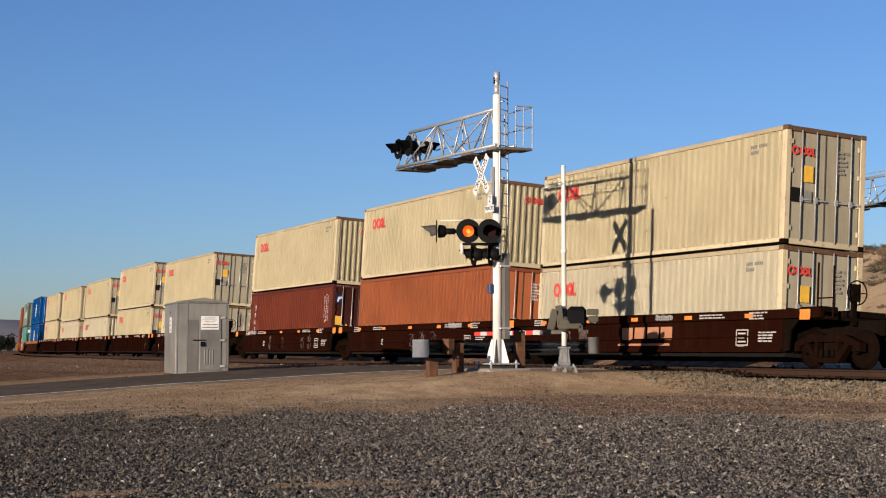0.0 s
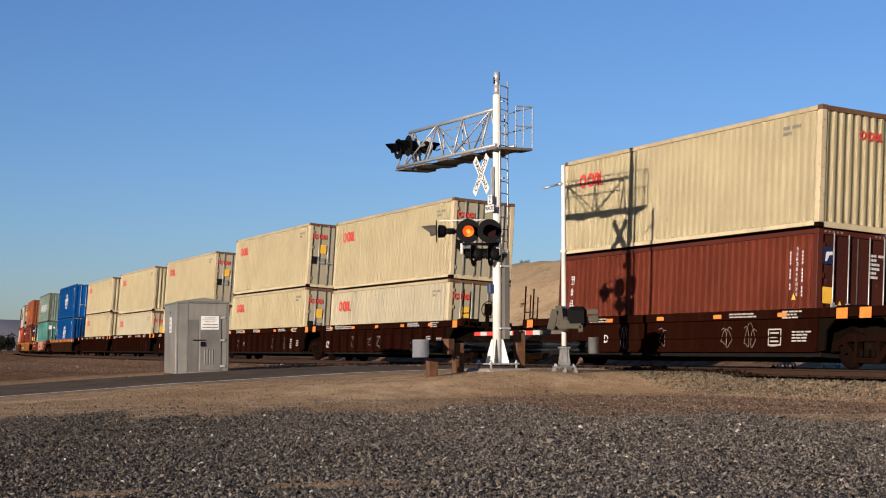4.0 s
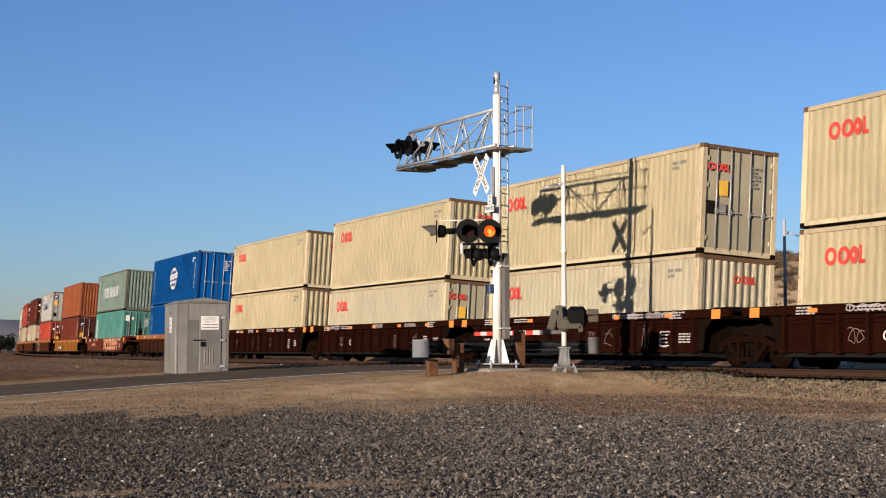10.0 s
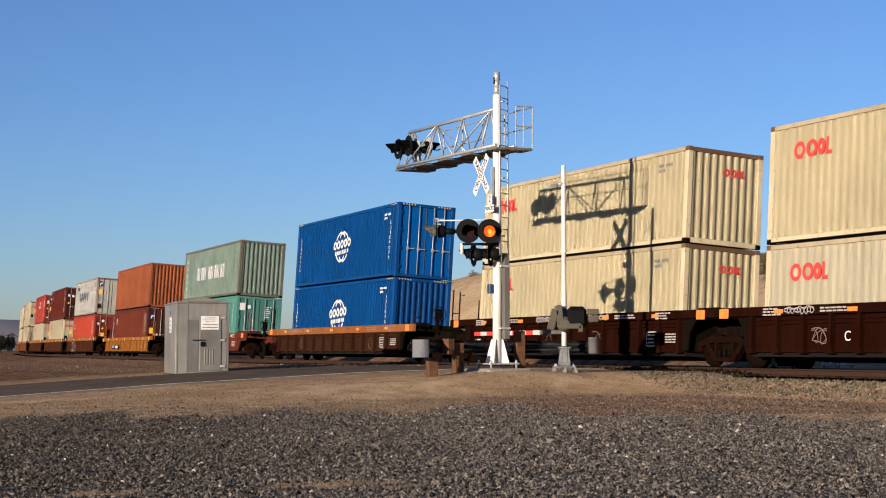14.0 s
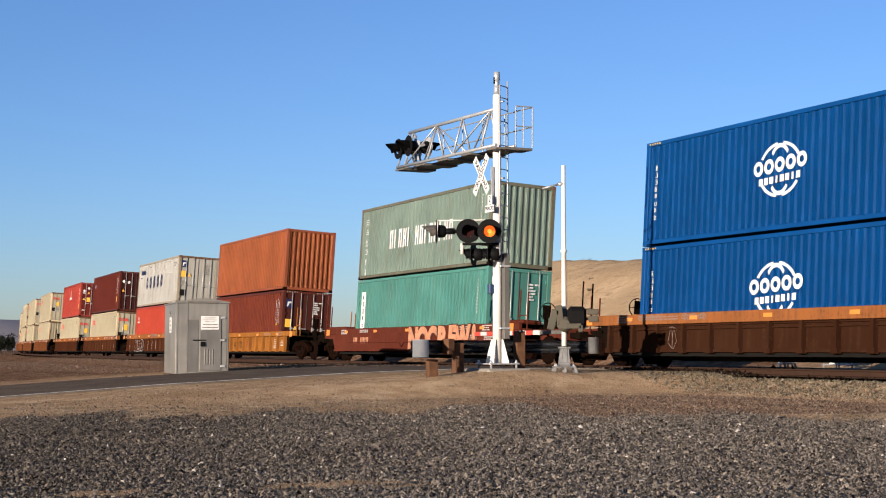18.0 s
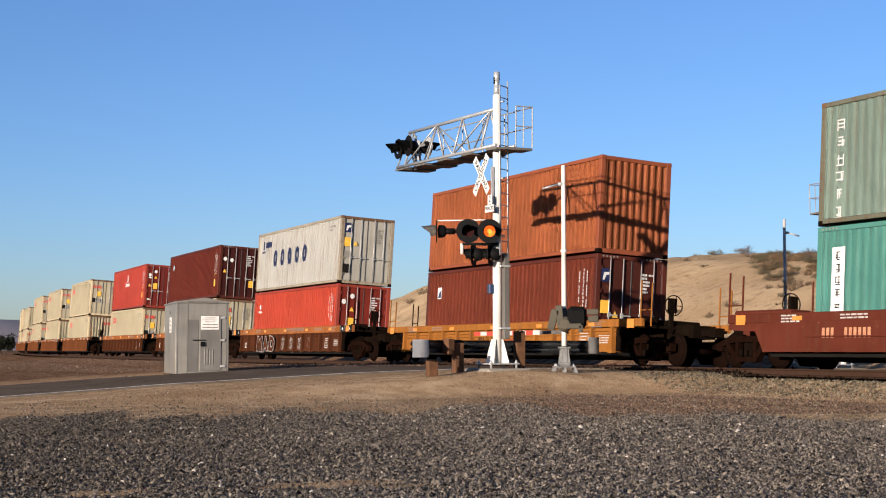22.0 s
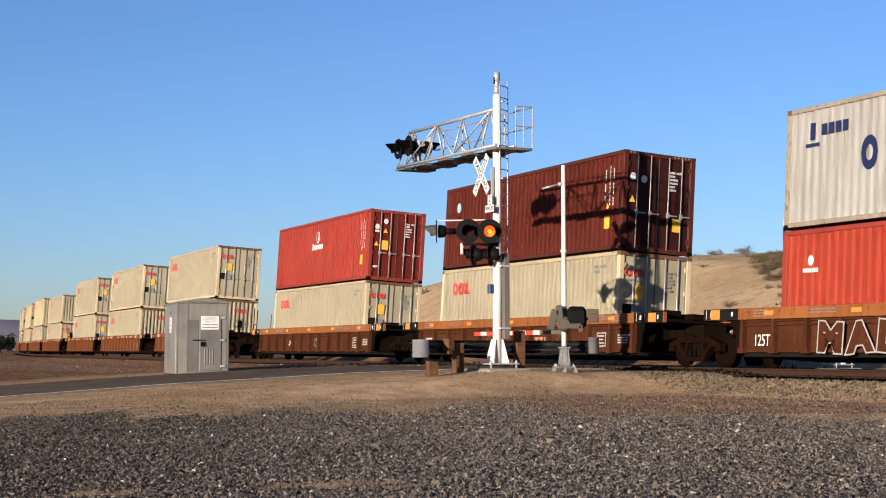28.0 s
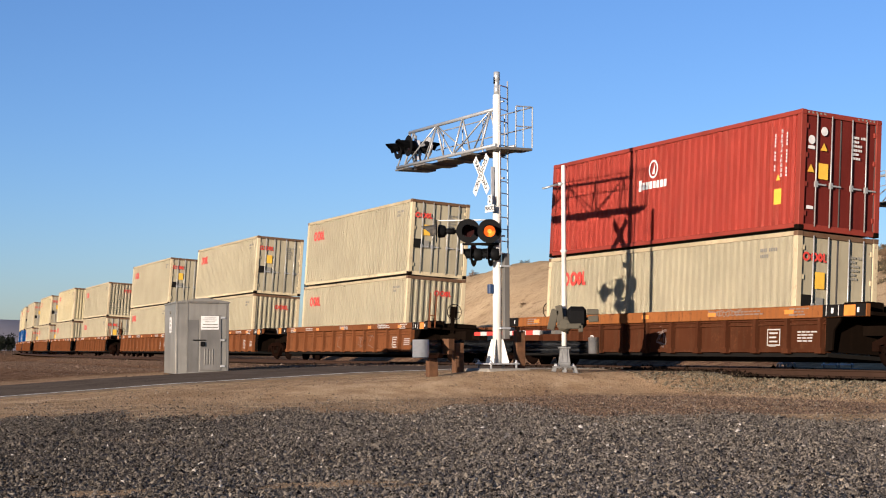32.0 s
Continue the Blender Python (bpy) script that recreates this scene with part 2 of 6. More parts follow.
def track_at(s):
    return float(np.interp(s, S_LINE, X_LINE)), float(np.interp(s, S_LINE, Y_LINE)), float(np.interp(s, S_LINE, TH_LINE))


def track_pose(s, up=0.0, side=0.0):
    """On the canted track: x forwards along the train, y to the far side, z up from the rail's top."""
    x, y, th = track_at(s)
    return pose(x, y, RAIL, -LEAN, 0, math.degrees(th)) @ pose(0, side, up)


def travel(t):
    return 8.1481 * t - 1.4255e-2 * t * t - 3.2738e-4 * t ** 3 + 4.5681e-6 * t ** 4


CROSSING = Vector((1.40, 38.5))        # on the shoulder of the road, by the track
MAST = Vector((1.331, 36.6))
ALONG = Vector((0.420, -0.907))       # along the track at the crossing, towards the train's head
AWAY = Vector((0.907, 0.420))         # across the track, away from the eye


def from_track(x, y):
    """Distance from the track's line, positive on the eye's side (numpy arrays)."""
    px, py, th = X_LINE[::20], Y_LINE[::20], TH_LINE[::20]
    out = np.empty(x.shape)
    flat, fx, fy = out.reshape(-1), x.reshape(-1), y.reshape(-1)
    for i in range(0, len(flat), 4000):
        dx, dy = fx[i:i + 4000, None] - px, fy[i:i + 4000, None] - py
        k = np.argmin(dx * dx + dy * dy, axis=1)
        r = np.arange(len(k))
        flat[i:i + 4000] = dx[r, k] * np.sin(th[k]) - dy[r, k] * np.cos(th[k])
    return out


def smooth(v, a, b):
    q = np.clip((v - a) / (b - a), 0, 1)
    return q * q * (3 - 2 * q)


def ground_z(x, y):
    """Height of the earth."""
    u = from_track(x, y)
    a = (x - CROSSING.x) * ALONG.x + (y - CROSSING.y) * ALONG.y
    road = np.interp(u, [-60, -12, -5, 6.0, 9.0, 14.0, 18.0, 26.0, 60.0], [-0.9, -0.75, -0.56, -0.56, -0.64, -0.89, -1.15, -1.42, -1.5])
    open_ = np.interp(u, [-60, -20, -12, -7, -4.5, -2.6, 2.2, 4.2, 10.0, 18.0, 26.0, 60.0], [-0.9, -1.2, -1.45, -1.45, -1.2, -0.72, -0.68, -1.0, -1.04, -1.15, -1.42, -1.5])
    w = smooth(a, 2.6, 5.2) + smooth(-a, 16.0, 30.0)
    z = road * (1 - w) + open_ * w
    hump = 0.10 * np.exp(-((x - 1.5) ** 2 / 3.6 + (y - 36.6) ** 2 / 2.4)) - 0.06 * np.exp(-((x - 3.1) ** 2 + (y - 36.9) ** 2) / 0.8)
    return z + hump + EYE


# ---- ground ----
def ground_material():
    m, nt, b = tree_of("dry_earth", 0.95, 0.0, 0.0)
    big = noise_of(nt, 0.25, 6, world_space=True)
    mid = noise_of(nt, 1.6, 6, world_space=True)
    fine = noise_of(nt, 22.0, 6, rough=0.75, world_space=True)
    c = mix(nt, ramp(nt, mid, 0.35, 0.65), (0.29, 0.19, 0.10), (0.46, 0.33, 0.19))
    c = mix(nt, ramp(nt, big, 0.4, 0.7), c, (0.264, 0.168, 0.088))
    c = mix(nt, ramp(nt, fine, 0.60, 0.74), c, (0.12, 0.076, 0.048))
    # the lot's thin grit under its gravel, darkened for the shade between stones
    lie = nt.nodes.new("ShaderNodeAttribute")
    lie.attribute_name = "grit"
    grit = mix(nt, ramp(nt, fine, 0.35, 0.65), (0.02, 0.017, 0.014), (0.11, 0.092, 0.074))
    c = mix(nt, lie.outputs["Fac"], c, grit)
    # reddish darker earth beyond the road
    dot = nt.nodes.new("ShaderNodeVectorMath")
    dot.operation = "DOT_PRODUCT"
    dot.inputs[1].default_value = (-ALONG.x, -ALONG.y, 0)
    nt.links.new(nt.nodes.new("ShaderNodeNewGeometry").outputs["Position"], dot.inputs[0])
    edge = CROSSING.dot(-ALONG) + 2.0 + 8.6
    dark = mix(nt, ramp(nt, mid, 0.4, 0.62), (0.076, 0.0384, 0.0216), (0.2, 0.12, 0.0664))
    c = mix(nt, ramp(nt, dot.outputs["Value"], edge + 1.0, edge + 6.0), c, dark)
    sand = mix(nt, ramp(nt, big, 0.35, 0.65), (0.285, 0.20, 0.112), (0.37, 0.272, 0.158))
    sand = mix(nt, ramp(nt, mid, 0.54, 0.72), sand, (0.19, 0.125, 0.068))
    sep = nt.nodes.new("ShaderNodeSeparateXYZ")
    nt.links.new(nt.nodes.new("ShaderNodeNewGeometry").outputs["Position"], sep.inputs[0])
    c = mix(nt, ramp(nt, sep.outputs["Z"], 1.0, 2.2), c, sand)
    grain = noise_of(nt, 48.0, 3, rough=0.6, world_space=True)
    c = mix(nt, ramp(nt, grain, 0.57, 0.68), c, (0.104, 0.068, 0.044))
    c = mix(nt, ramp(nt, grain, 0.40, 0.31), c, (0.4, 0.288, 0.176))
    nt.links.new(c, b.inputs["Base Color"])
    bump(nt, b, grain, 0.9, 0.03)
    return m


EARTH = ground_material()


def grid_mesh(name, xs, ys, height, material):
    gx, gy = np.meshgrid(xs, ys)
    gz = height(gx, gy)
    v = np.stack([gx, gy, gz], -1).reshape(-1, 3)
    w, h = len(xs), len(ys)
    i = (np.arange(h - 1)[:, None] * w + np.arange(w - 1)).reshape(-1)
    f = np.stack([i, i + 1, i + 1 + w, i + w], -1)
    me = bpy.data.meshes.new("sheet")
    me.from_pydata(v.tolist(), [], f.tolist())
    me.polygons.foreach_set("use_smooth", [True] * len(f))
    return link(name, me, material)


def land_z(x, y):
    """The earth, with the sandy bank beyond the track and the far hills."""
    z = ground_z(x, y)
    u = from_track(x, y)
    p = x / np.maximum(y, 20.0)
    crest = np.interp(p, [-0.085, -0.06, -0.036, -0.013, 0.017, 0.044, 0.12, 0.27, 0.5, 0.9], [0.0, 2.6, 6.7, 7.7, 8.3, 9.0, 8.25, 7.1, 6.8, 5.0]) * smooth(y, 25, 50)
    lumps = 0.35 * np.sin(x * 0.21 + 1.0) * np.sin(y * 0.17) + 0.2 * np.sin(x * 0.6 + y * 0.43) + 0.10 * np.sin(x * 1.7 - y * 1.1) + 0.07 * np.sin(x * 2.9 + y * 0.7) * np.sin(y * 2.3 - x * 0.8)
    gully = 0.5 * np.maximum(0, np.sin(x * 0.33 + 0.08 * y)) ** 3
    rise = smooth(-u, 13.0, 38.0)
    return z + rise * crest + rise * (1 - 0.6 * rise) * (lumps - gully) * smooth(crest, 2, 6)


xs = np.unique(np.concatenate([np.linspace(-1500, -60, 25), np.linspace(-60, -14, 40), np.linspace(-14, 16, 151), np.linspace(16, 90, 110), np.linspace(90, 1500, 25)]))
ys = np.unique(np.concatenate([np.linspace(-1500, -20, 12), np.linspace(-20, 8, 15), np.linspace(8, 55, 190), np.linspace(55, 140, 140), np.linspace(140, 400, 40), np.linspace(400, 3500, 20)]))


def lot_share(x, y):
    """How thickly the gravel lies: full near the eye, thinning to earth, with bare patches."""
    px = x / np.maximum(y, 1.0)
    edge = np.interp(px, [-0.3, -0.1, 0.0, 0.04, 0.1, 0.2, 0.3], [25.5, 25.5, 26.5, 28.0, 25.0, 22.5, 21.5]) + 1.2 * np.sin(x * 1.7) + 0.8 * np.sin(x * 4.1 + 1)
    bare = np.sin(x * 0.9 + 2.0) * np.sin(y * 1.3 + x * 0.4) + 0.35 * np.sin(x * 3.1 + y * 2.3)
    p = smooth(edge - y, -1.8, 1.8) * (1 - 0.55 * smooth(bare, 0.55, 1.0))
    for cx, cy, rx, ry in ((-2.98, 13.05, 0.50, 0.36), (-1.05, 13.2, 0.75, 0.36), (-0.35, 12.9, 0.35, 0.18)):
        p = p * (1 - 0.93 * smooth(1.3 - ((x - cx) / rx) ** 2 - ((y - cy) / ry) ** 2 + 0.3 * np.sin(x * 9) * np.sin(y * 11), 0, 0.8))
    return p


land = tagged(grid_mesh("ground", xs, ys, land_z, EARTH), "dry sandy brown earth with a bank beyond the track", kind="structure")
gx, gy = np.meshgrid(xs, ys)
land.data.attributes.new("grit", "FLOAT", "POINT").data.foreach_set("value", lot_share(gx, gy).reshape(-1))

# ---- road, track ----
def road_material():
    m, nt, b = tree_of("asphalt", 0.95, 0.0, 0.0)
    mid = noise_of(nt, 1.1, 5, world_space=True)
    fine = noise_of(nt, 60.0, 4, world_space=True)
    c = mix(nt, ramp(nt, mid, 0.35, 0.65), (0.0743, 0.0562, 0.0405), (0.11, 0.0866, 0.0642))
    c = mix(nt, ramp(nt, fine, 0.5, 0.75), c, (0.168, 0.135, 0.099))
    nt.links.new(c, b.inputs["Base Color"])
    bump(nt, b, fine, 0.4, 0.01)
    return m


ASPHALT = road_material()
ROAD_FROM = CROSSING - ALONG * 2.0        # where the road's near edge passes the mast


def road_strip(name, near, far, lift, material, d0=-70.0, d1=42.0, cols=6, thick=0.12):
    """A band along the road between two distances from its near edge, draped on the land."""
    ds = np.arange(d0, d1 + 0.01, 0.5)
    ks = np.linspace(near, far, cols)
    gx = ROAD_FROM.x + ds[:, None] * AWAY.x - ks[None, :] * ALONG.x
    gy = ROAD_FROM.y + ds[:, None] * AWAY.y - ks[None, :] * ALONG.y
    gz = ground_z(gx, gy) + lift
    top = np.stack([gx, gy, gz], -1).reshape(-1, 3)
    low = top - np.array([0, 0, thick])
    h, w = len(ds), cols
    i = (np.arange(h - 1)[:, None] * w + np.arange(w - 1)).reshape(-1)
    faces = np.stack([i, i + w, i + w + 1, i + 1], -1).tolist()
    n = h * w
    for e in (0, w - 1):
        for r in range(h - 1):
            a, b = r * w + e, (r + 1) * w + e
            faces.append([a, b, b + n, a + n])
    me = bpy.data.meshes.new("band")
    me.from_pydata(np.concatenate([top, low]).tolist(), [], faces)
    return link(name, me, material)


tagged(road_strip("road", 0.0, 8.6, 0.045, ASPHALT), "worn grey asphalt road crossing the track", kind="structure")
tagged(road_strip("edge_line", 0.25, 0.37, 0.052, WHITE_MARK, d1=5.6, cols=2, thick=0.004), "faded white painted edge line of the road", kind="structure")


def rail_bm(s0, s1, side):
    outline = [(-0.07, -0.18), (0.07, -0.18), (0.07, -0.165), (0.012, -0.14), (0.012, -0.045), (0.036, -0.03), (0.036, -0.004), (0.03, 0), (-0.03, 0), (-0.036, -0.004), (-0.036, -0.03), (-0.012, -0.045), (-0.012, -0.14), (-0.07, -0.165)]
    bm = bmesh.new()
    last = None
    for s in np.arange(s0, s1 + 0.1, 4.0):
        m = track_pose(s)
        ring = [bm.verts.new(m @ Vector((0, side + y, z))) for y, z in outline]
        if last:
            for i in range(len(ring)):
                bm.faces.new((last[i], last[i - 1], ring[i - 1], ring[i]))
        last = ring
    return bm


def bed_strip():
    """The oil-stained bed under the trains; its colour also holds the cars' shade."""
    ss = np.arange(-330, 90, 1.0)
    us = (-2.0, -1.0, 0.0, 1.0, 1.9)
    v, f = [], []
    for i, s in enumerate(ss):
        m = track_pose(s)
        for u in us:
            v.append(m @ Vector((0, -u, -0.20 if abs(u) < 1.5 else -0.24)))
        if i:
            for k in range(4):
                a = (i - 1) * 5 + k
                f.append((a, a + 1, a + 6, a + 5))
    me = bpy.data.meshes.new("bed")
    me.from_pydata(v, [], f)
    return me


# bed and ties are coloured near black to deepen the shade under the cars
BED = plain("shaded_oily_bed", (0.006, 0.004, 0.003), 0.95, 0.0, 0.4, gloss=0.0)
TIE_WOOD = plain("shaded_tie_wood", (0.0139, 0.00847, 0.00539), 0.9, 0.0, 0.4, gloss=0.05)
tagged(link("track_bed", bed_strip(), BED), "oil-stained ballast bed under the rails, blackened for the shade under the cars", kind="structure")
railway = tagged(new("railway_track"), "canted railway track with rusty steel rails on ties", kind="structure")
for side in (-0.755, 0.755):
    part("rail", rail_bm(-330, 90, side), RAIL_RUST, railway)
tie = shared("tie", lambda: boxes((-0.11, 0.11, -1.3, 1.3, -0.36, -0.19), bevel=0.012))
for i in range(150):
    ob = link("tie", tie, TIE_WOOD, railway)
    ob.matrix_basis = track_pose(78 - i * 0.55 + random.uniform(-0.03, 0.03))

# ---- containers ----
WIDE = 2.438


def corrugated(length, height, pitch=0.278, depth=0.034, flat=0.30):
    """A pressed steel sheet in the x-z plane, its ribs standing upright; outer face at y = 0, towards -y."""
    n = max(1, round(length / pitch))
    p = length / n
    pts = []
    for i in range(n):
        x = i * p
        for f, d in ((0.0, 0.0), (flat, 0.0), (0.5, depth), (0.5 + flat, depth)):
            pts.append((x + f * p - length / 2, d))
    pts.append((length / 2, 0.0))
    bm = bmesh.new()
    lo = [bm.verts.new((x, y, 0)) for x, y in pts]
    hi = [bm.verts.new((x, y, height)) for x, y in pts]
    for i in range(len(pts) - 1):
        bm.faces.new((lo[i], lo[i + 1], hi[i + 1], hi[i]))
    geo = bmesh.ops.solidify(bm, geom=bm.faces[:], thickness=-0.003)
    return bm


def door_leaf(width, height):
    """A pressed door: one sheet with two columns of four raised panels."""
    xs_ = [-width / 2, -width / 2 + 0.08, -0.04, 0.04, width / 2 - 0.08, width / 2]
    zs = [0.0]
    for i in range(4):
        z0 = 0.10 + i * (height - 0.15) / 4
        zs += [z0, z0 + (height - 0.15) / 4 - 0.10]
    zs.append(height)
    bm = bmesh.new()
    v = [[bm.verts.new((x, 0, z)) for z in zs] for x in xs_]
    back = [bm.verts.new((x, 0.05, z)) for x, z in ((xs_[0], 0), (xs_[-1], 0), (xs_[-1], height), (xs_[0], height))]
    raised = []
    for i in range(5):
        for j in range(len(zs) - 1):
            f = bm.faces.new((v[i][j], v[i + 1][j], v[i + 1][j + 1], v[i][j + 1]))
            if i in (1, 3) and j % 2 == 1:
                raised.append(f)
    bmesh.ops.inset_individual(bm, faces=raised, thickness=0.03, depth=0.045)
    bm.faces.new(back[::-1])
    edges = ([v[i][0] for i in range(6)], [v[5][j] for j in range(len(zs))], [v[i][-1] for i in range(5, -1, -1)], [v[0][j] for j in range(len(zs) - 1, -1, -1)])
    for k, run in enumerate(edges):
        bm.faces.new([*run[::-1], back[k], back[(k + 1) % 4]])
    bmesh.ops.recalc_face_normals(bm, faces=bm.faces[:])
    return bm


def oval(bm, x, z, rx, rz, y, hole=0.0, n=14, thick=0.006):
    """A flat round plate, or a ring, facing -y."""
    def ring(k, yy):
        return [bm.verts.new((x + rx * k * math.cos(2 * math.pi * i / n), yy, z + rz * k * math.sin(2 * math.pi * i / n))) for i in range(n)]
    out = ring(1, y - thick)
    back = ring(1, y)
    for i in range(n):
        bm.faces.new((out[i], back[i], back[(i + 1) % n], out[(i + 1) % n]))
    if hole:
        inn = ring(hole, y - thick)
        for i in range(n):
            bm.faces.new((out[i], out[(i + 1) % n], inn[(i + 1) % n], inn[i]))
    else:
        bm.faces.new(out)
    return bm


def mark_bars(rows, y=-0.004):
    """Painted bars: rows of x0, x1, z0, z1."""
    bm = bmesh.new()
    for x0, x1, z0, z1 in rows:
        box(bm, x0, x1, y - 0.003, y, z0, z1)
    return bm


def logo_red(k=1.0):
    bm = bmesh.new()
    for x in (-0.75, 0.0):
        oval(bm, x * k, 0, 0.34 * k, 0.36 * k, -0.004, 0.54)
    oval(bm, 0.58 * k, 0, 0.24 * k, 0.34 * k, -0.004, 0.3)
    box(bm, 0.88 * k, 1.02 * k, -0.007, -0.004, -0.35 * k, 0.35 * k)
    box(bm, 0.88 * k, 1.2 * k, -0.007, -0.004, -0.35 * k, -0.2 * k)
    # stones darken to the west, where more of their shaded sides show; cloudy borders
    return bm


def arc(bm, rx, rz, a0, a1, thick, z, y=-0.004, n=10):
    """A flat curved stroke of an ellipse, from a0 to a1 degrees."""
    last = None
    for i in range(n + 1):
        t = radians(a0 + (a1 - a0) * i / n)
        ring = [bm.verts.new((k * rx * math.cos(t), yy, z + k * rz * math.sin(t))) for k, yy in ((1, y), (1, y - 0.005), (1 - thick, y - 0.005), (1 - thick, y))]
        if last:
            for j in range(3):
                bm.faces.new((last[j], last[j + 1], ring[j + 1], ring[j]))
        last = ring


def logo_globe():
    bm = bmesh.new()
    for a0, a1 in ((28, 82), (98, 152), (212, 262), (278, 328)):
        arc(bm, 0.84, 0.68, a0, a1, 0.11, 0.35)
    for a0, a1 in ((42, 138), (224, 316)):
        arc(bm, 0.44, 0.64, a0, a1, 0.16, 0.35, -0.0045)
    for i, x in enumerate((-0.84, -0.42, 0.0, 0.42, 0.84)):
        oval(bm, x, 0.43 + 0.02 * i, 0.19, 0.19, -0.006, 0.45, 14)
    for i in range(8):
        if i not in (3, 6):
            box(bm, -0.80 + i * 0.205, -0.65 + i * 0.205, -0.010, -0.004, 0.0 + 0.01 * i, 0.17 + 0.01 * i)
        else:
            box(bm, -0.76 + i * 0.205, -0.69 + i * 0.205, -0.010, -0.004, 0.0 + 0.01 * i, 0.17 + 0.01 * i)
    return bm


def logo_navy():
    bm = bmesh.new()
    for i, x in enumerate((-2.2, -1.1, 0.0, 1.1, 2.2)):
        oval(bm, x, 0, 0.27, 0.40, -0.004, 0.46 if i != 2 else 0.3)
    return bm


def logo_row():
    bm = bmesh.new()
    x = -2.95
    for i in range(13):
        w = 0.30
        if i == 5:
            x += 0.3
        box(bm, x, x + 0.11, -0.007, -0.004, -0.36, 0.36)
        if i % 3 != 1:
            box(bm, x + 0.20, x + w, -0.007, -0.004, -0.36, 0.36)
            box(bm, x + 0.11, x + 0.20, -0.007, -0.004, -0.06 if i % 2 else 0.22, 0.08 if i % 2 else 0.36)
        x += 0.44
    return bm


def logo_sail():
    bm = bmesh.new()
    oval(bm, 0, 0.42, 0.36, 0.42, -0.004, 0.78, 20)
    prism(bm, [(-0.1, 0.2), (0.12, 0.2), (0.12, 0.7)], -0.009, -0.004)
    for i in range(8):
        box(bm, -1.15 + i * 0.29, -0.93 + i * 0.29, -0.007, -0.004, -0.45 if i else -0.5, -0.12 if i else 0.0)
    return bm


def glyph_column(n=6, k=0.25):
    """A column of square signs, as plain crossing strokes."""
    bm = bmesh.new()
    r = random.Random(n * 31 + int(k * 1000))
    w = k * 0.055
    for i in range(n):
        z = -i * k * 1.5
        for j, hz in enumerate((0.44, 0.12, -0.2, -0.46)):
            if r.random() < 0.75:
                e = k * r.uniform(0.25, 0.5)
                box(bm, -e, e, -0.007 - 0.0003 * j, -0.004, z + k * hz - w, z + k * hz + w)
        for j, hx in enumerate(r.sample((-0.4, -0.18, 0.04, 0.22, 0.42), 2)):
            box(bm, k * hx - w, k * hx + w, -0.0085 - 0.0003 * j, -0.004, z + k * r.uniform(-0.5, -0.25), z + k * r.uniform(0.2, 0.5))
    return bm


def code_bars(seed, rows=2, k=0.075, per=9):
    r = random.Random(seed)
    bm = bmesh.new()
    for j in range(rows):
        for i in range(per if j == 0 else per // 2 + r.randint(0, 2)):
            if i == 4 and j == 0:
                continue
            box(bm, i * k * 0.8, i * k * 0.8 + k * 0.55, -0.007, -0.004, -j * k * 1.7, -j * k * 1.7 + k)
    return bm


def tri_mark():
    return prism(bmesh.new(), [(-0.105, 0), (0.105, 0), (0, 0.19)], -0.007, -0.004)


def pieces(name, key, make, material, parent, label, m):
    """Each loose piece of a painted mark as a part of its own."""
    if key not in CACHE:
        bm = make()
        left, CACHE[key] = set(bm.faces), []
        while left:
            seed = [left.pop()]
            found = set(seed)
            while seed:
                f = seed.pop()
                for e in f.edges:
                    for g in e.link_faces:
                        if g in left:
                            left.discard(g)
                            found.add(g)
                            seed.append(g)
            one = bmesh.new()
            new_v = {}
            for f in found:
                one.faces.new([new_v.setdefault(v, None) or new_v.update({v: one.verts.new(v.co)}) or new_v[v] for v in f.verts])
            CACHE[key].append(mesh_from(one))
        bm.free()
    for me in CACHE[key]:
        link(name, me, material, parent, label).matrix_basis = m


DECAL_KINDS = {
    "plate": (lambda: mark_bars([(-0.15, 0.15, -0.2, 0.2)]), NAVY_MARK, "dark blue emblem plate"),
    "white": (lambda: mark_bars([(-0.15, 0.15, -0.19, 0.19)]), WHITE_MARK, "white data plate"),
    "grey": (lambda: mark_bars([(-0.12, 0.12, -0.15, 0.15)]), GREY_MARK, "grey data plate"),
    "dark": (lambda: mark_bars([(-0.15, 0.15, -0.19, 0.19)]), DARK, "black data plate"),
    "small": (lambda: mark_bars([(-0.10, 0.10, -0.04, 0.04)]), WHITE_MARK, "small white label"),
    "dot": (lambda: oval(bmesh.new(), 0, 0, 0.10, 0.11, -0.004), WHITE_MARK, "round white emblem"),
    "tri": (tri_mark, YELLOW_MARK, "yellow warning triangle"),
    "sticker": (lambda: mark_bars([(-0.14, 0.14, -0.19, 0.19)]), YELLOW_MARK, "yellow warning sticker"),
}
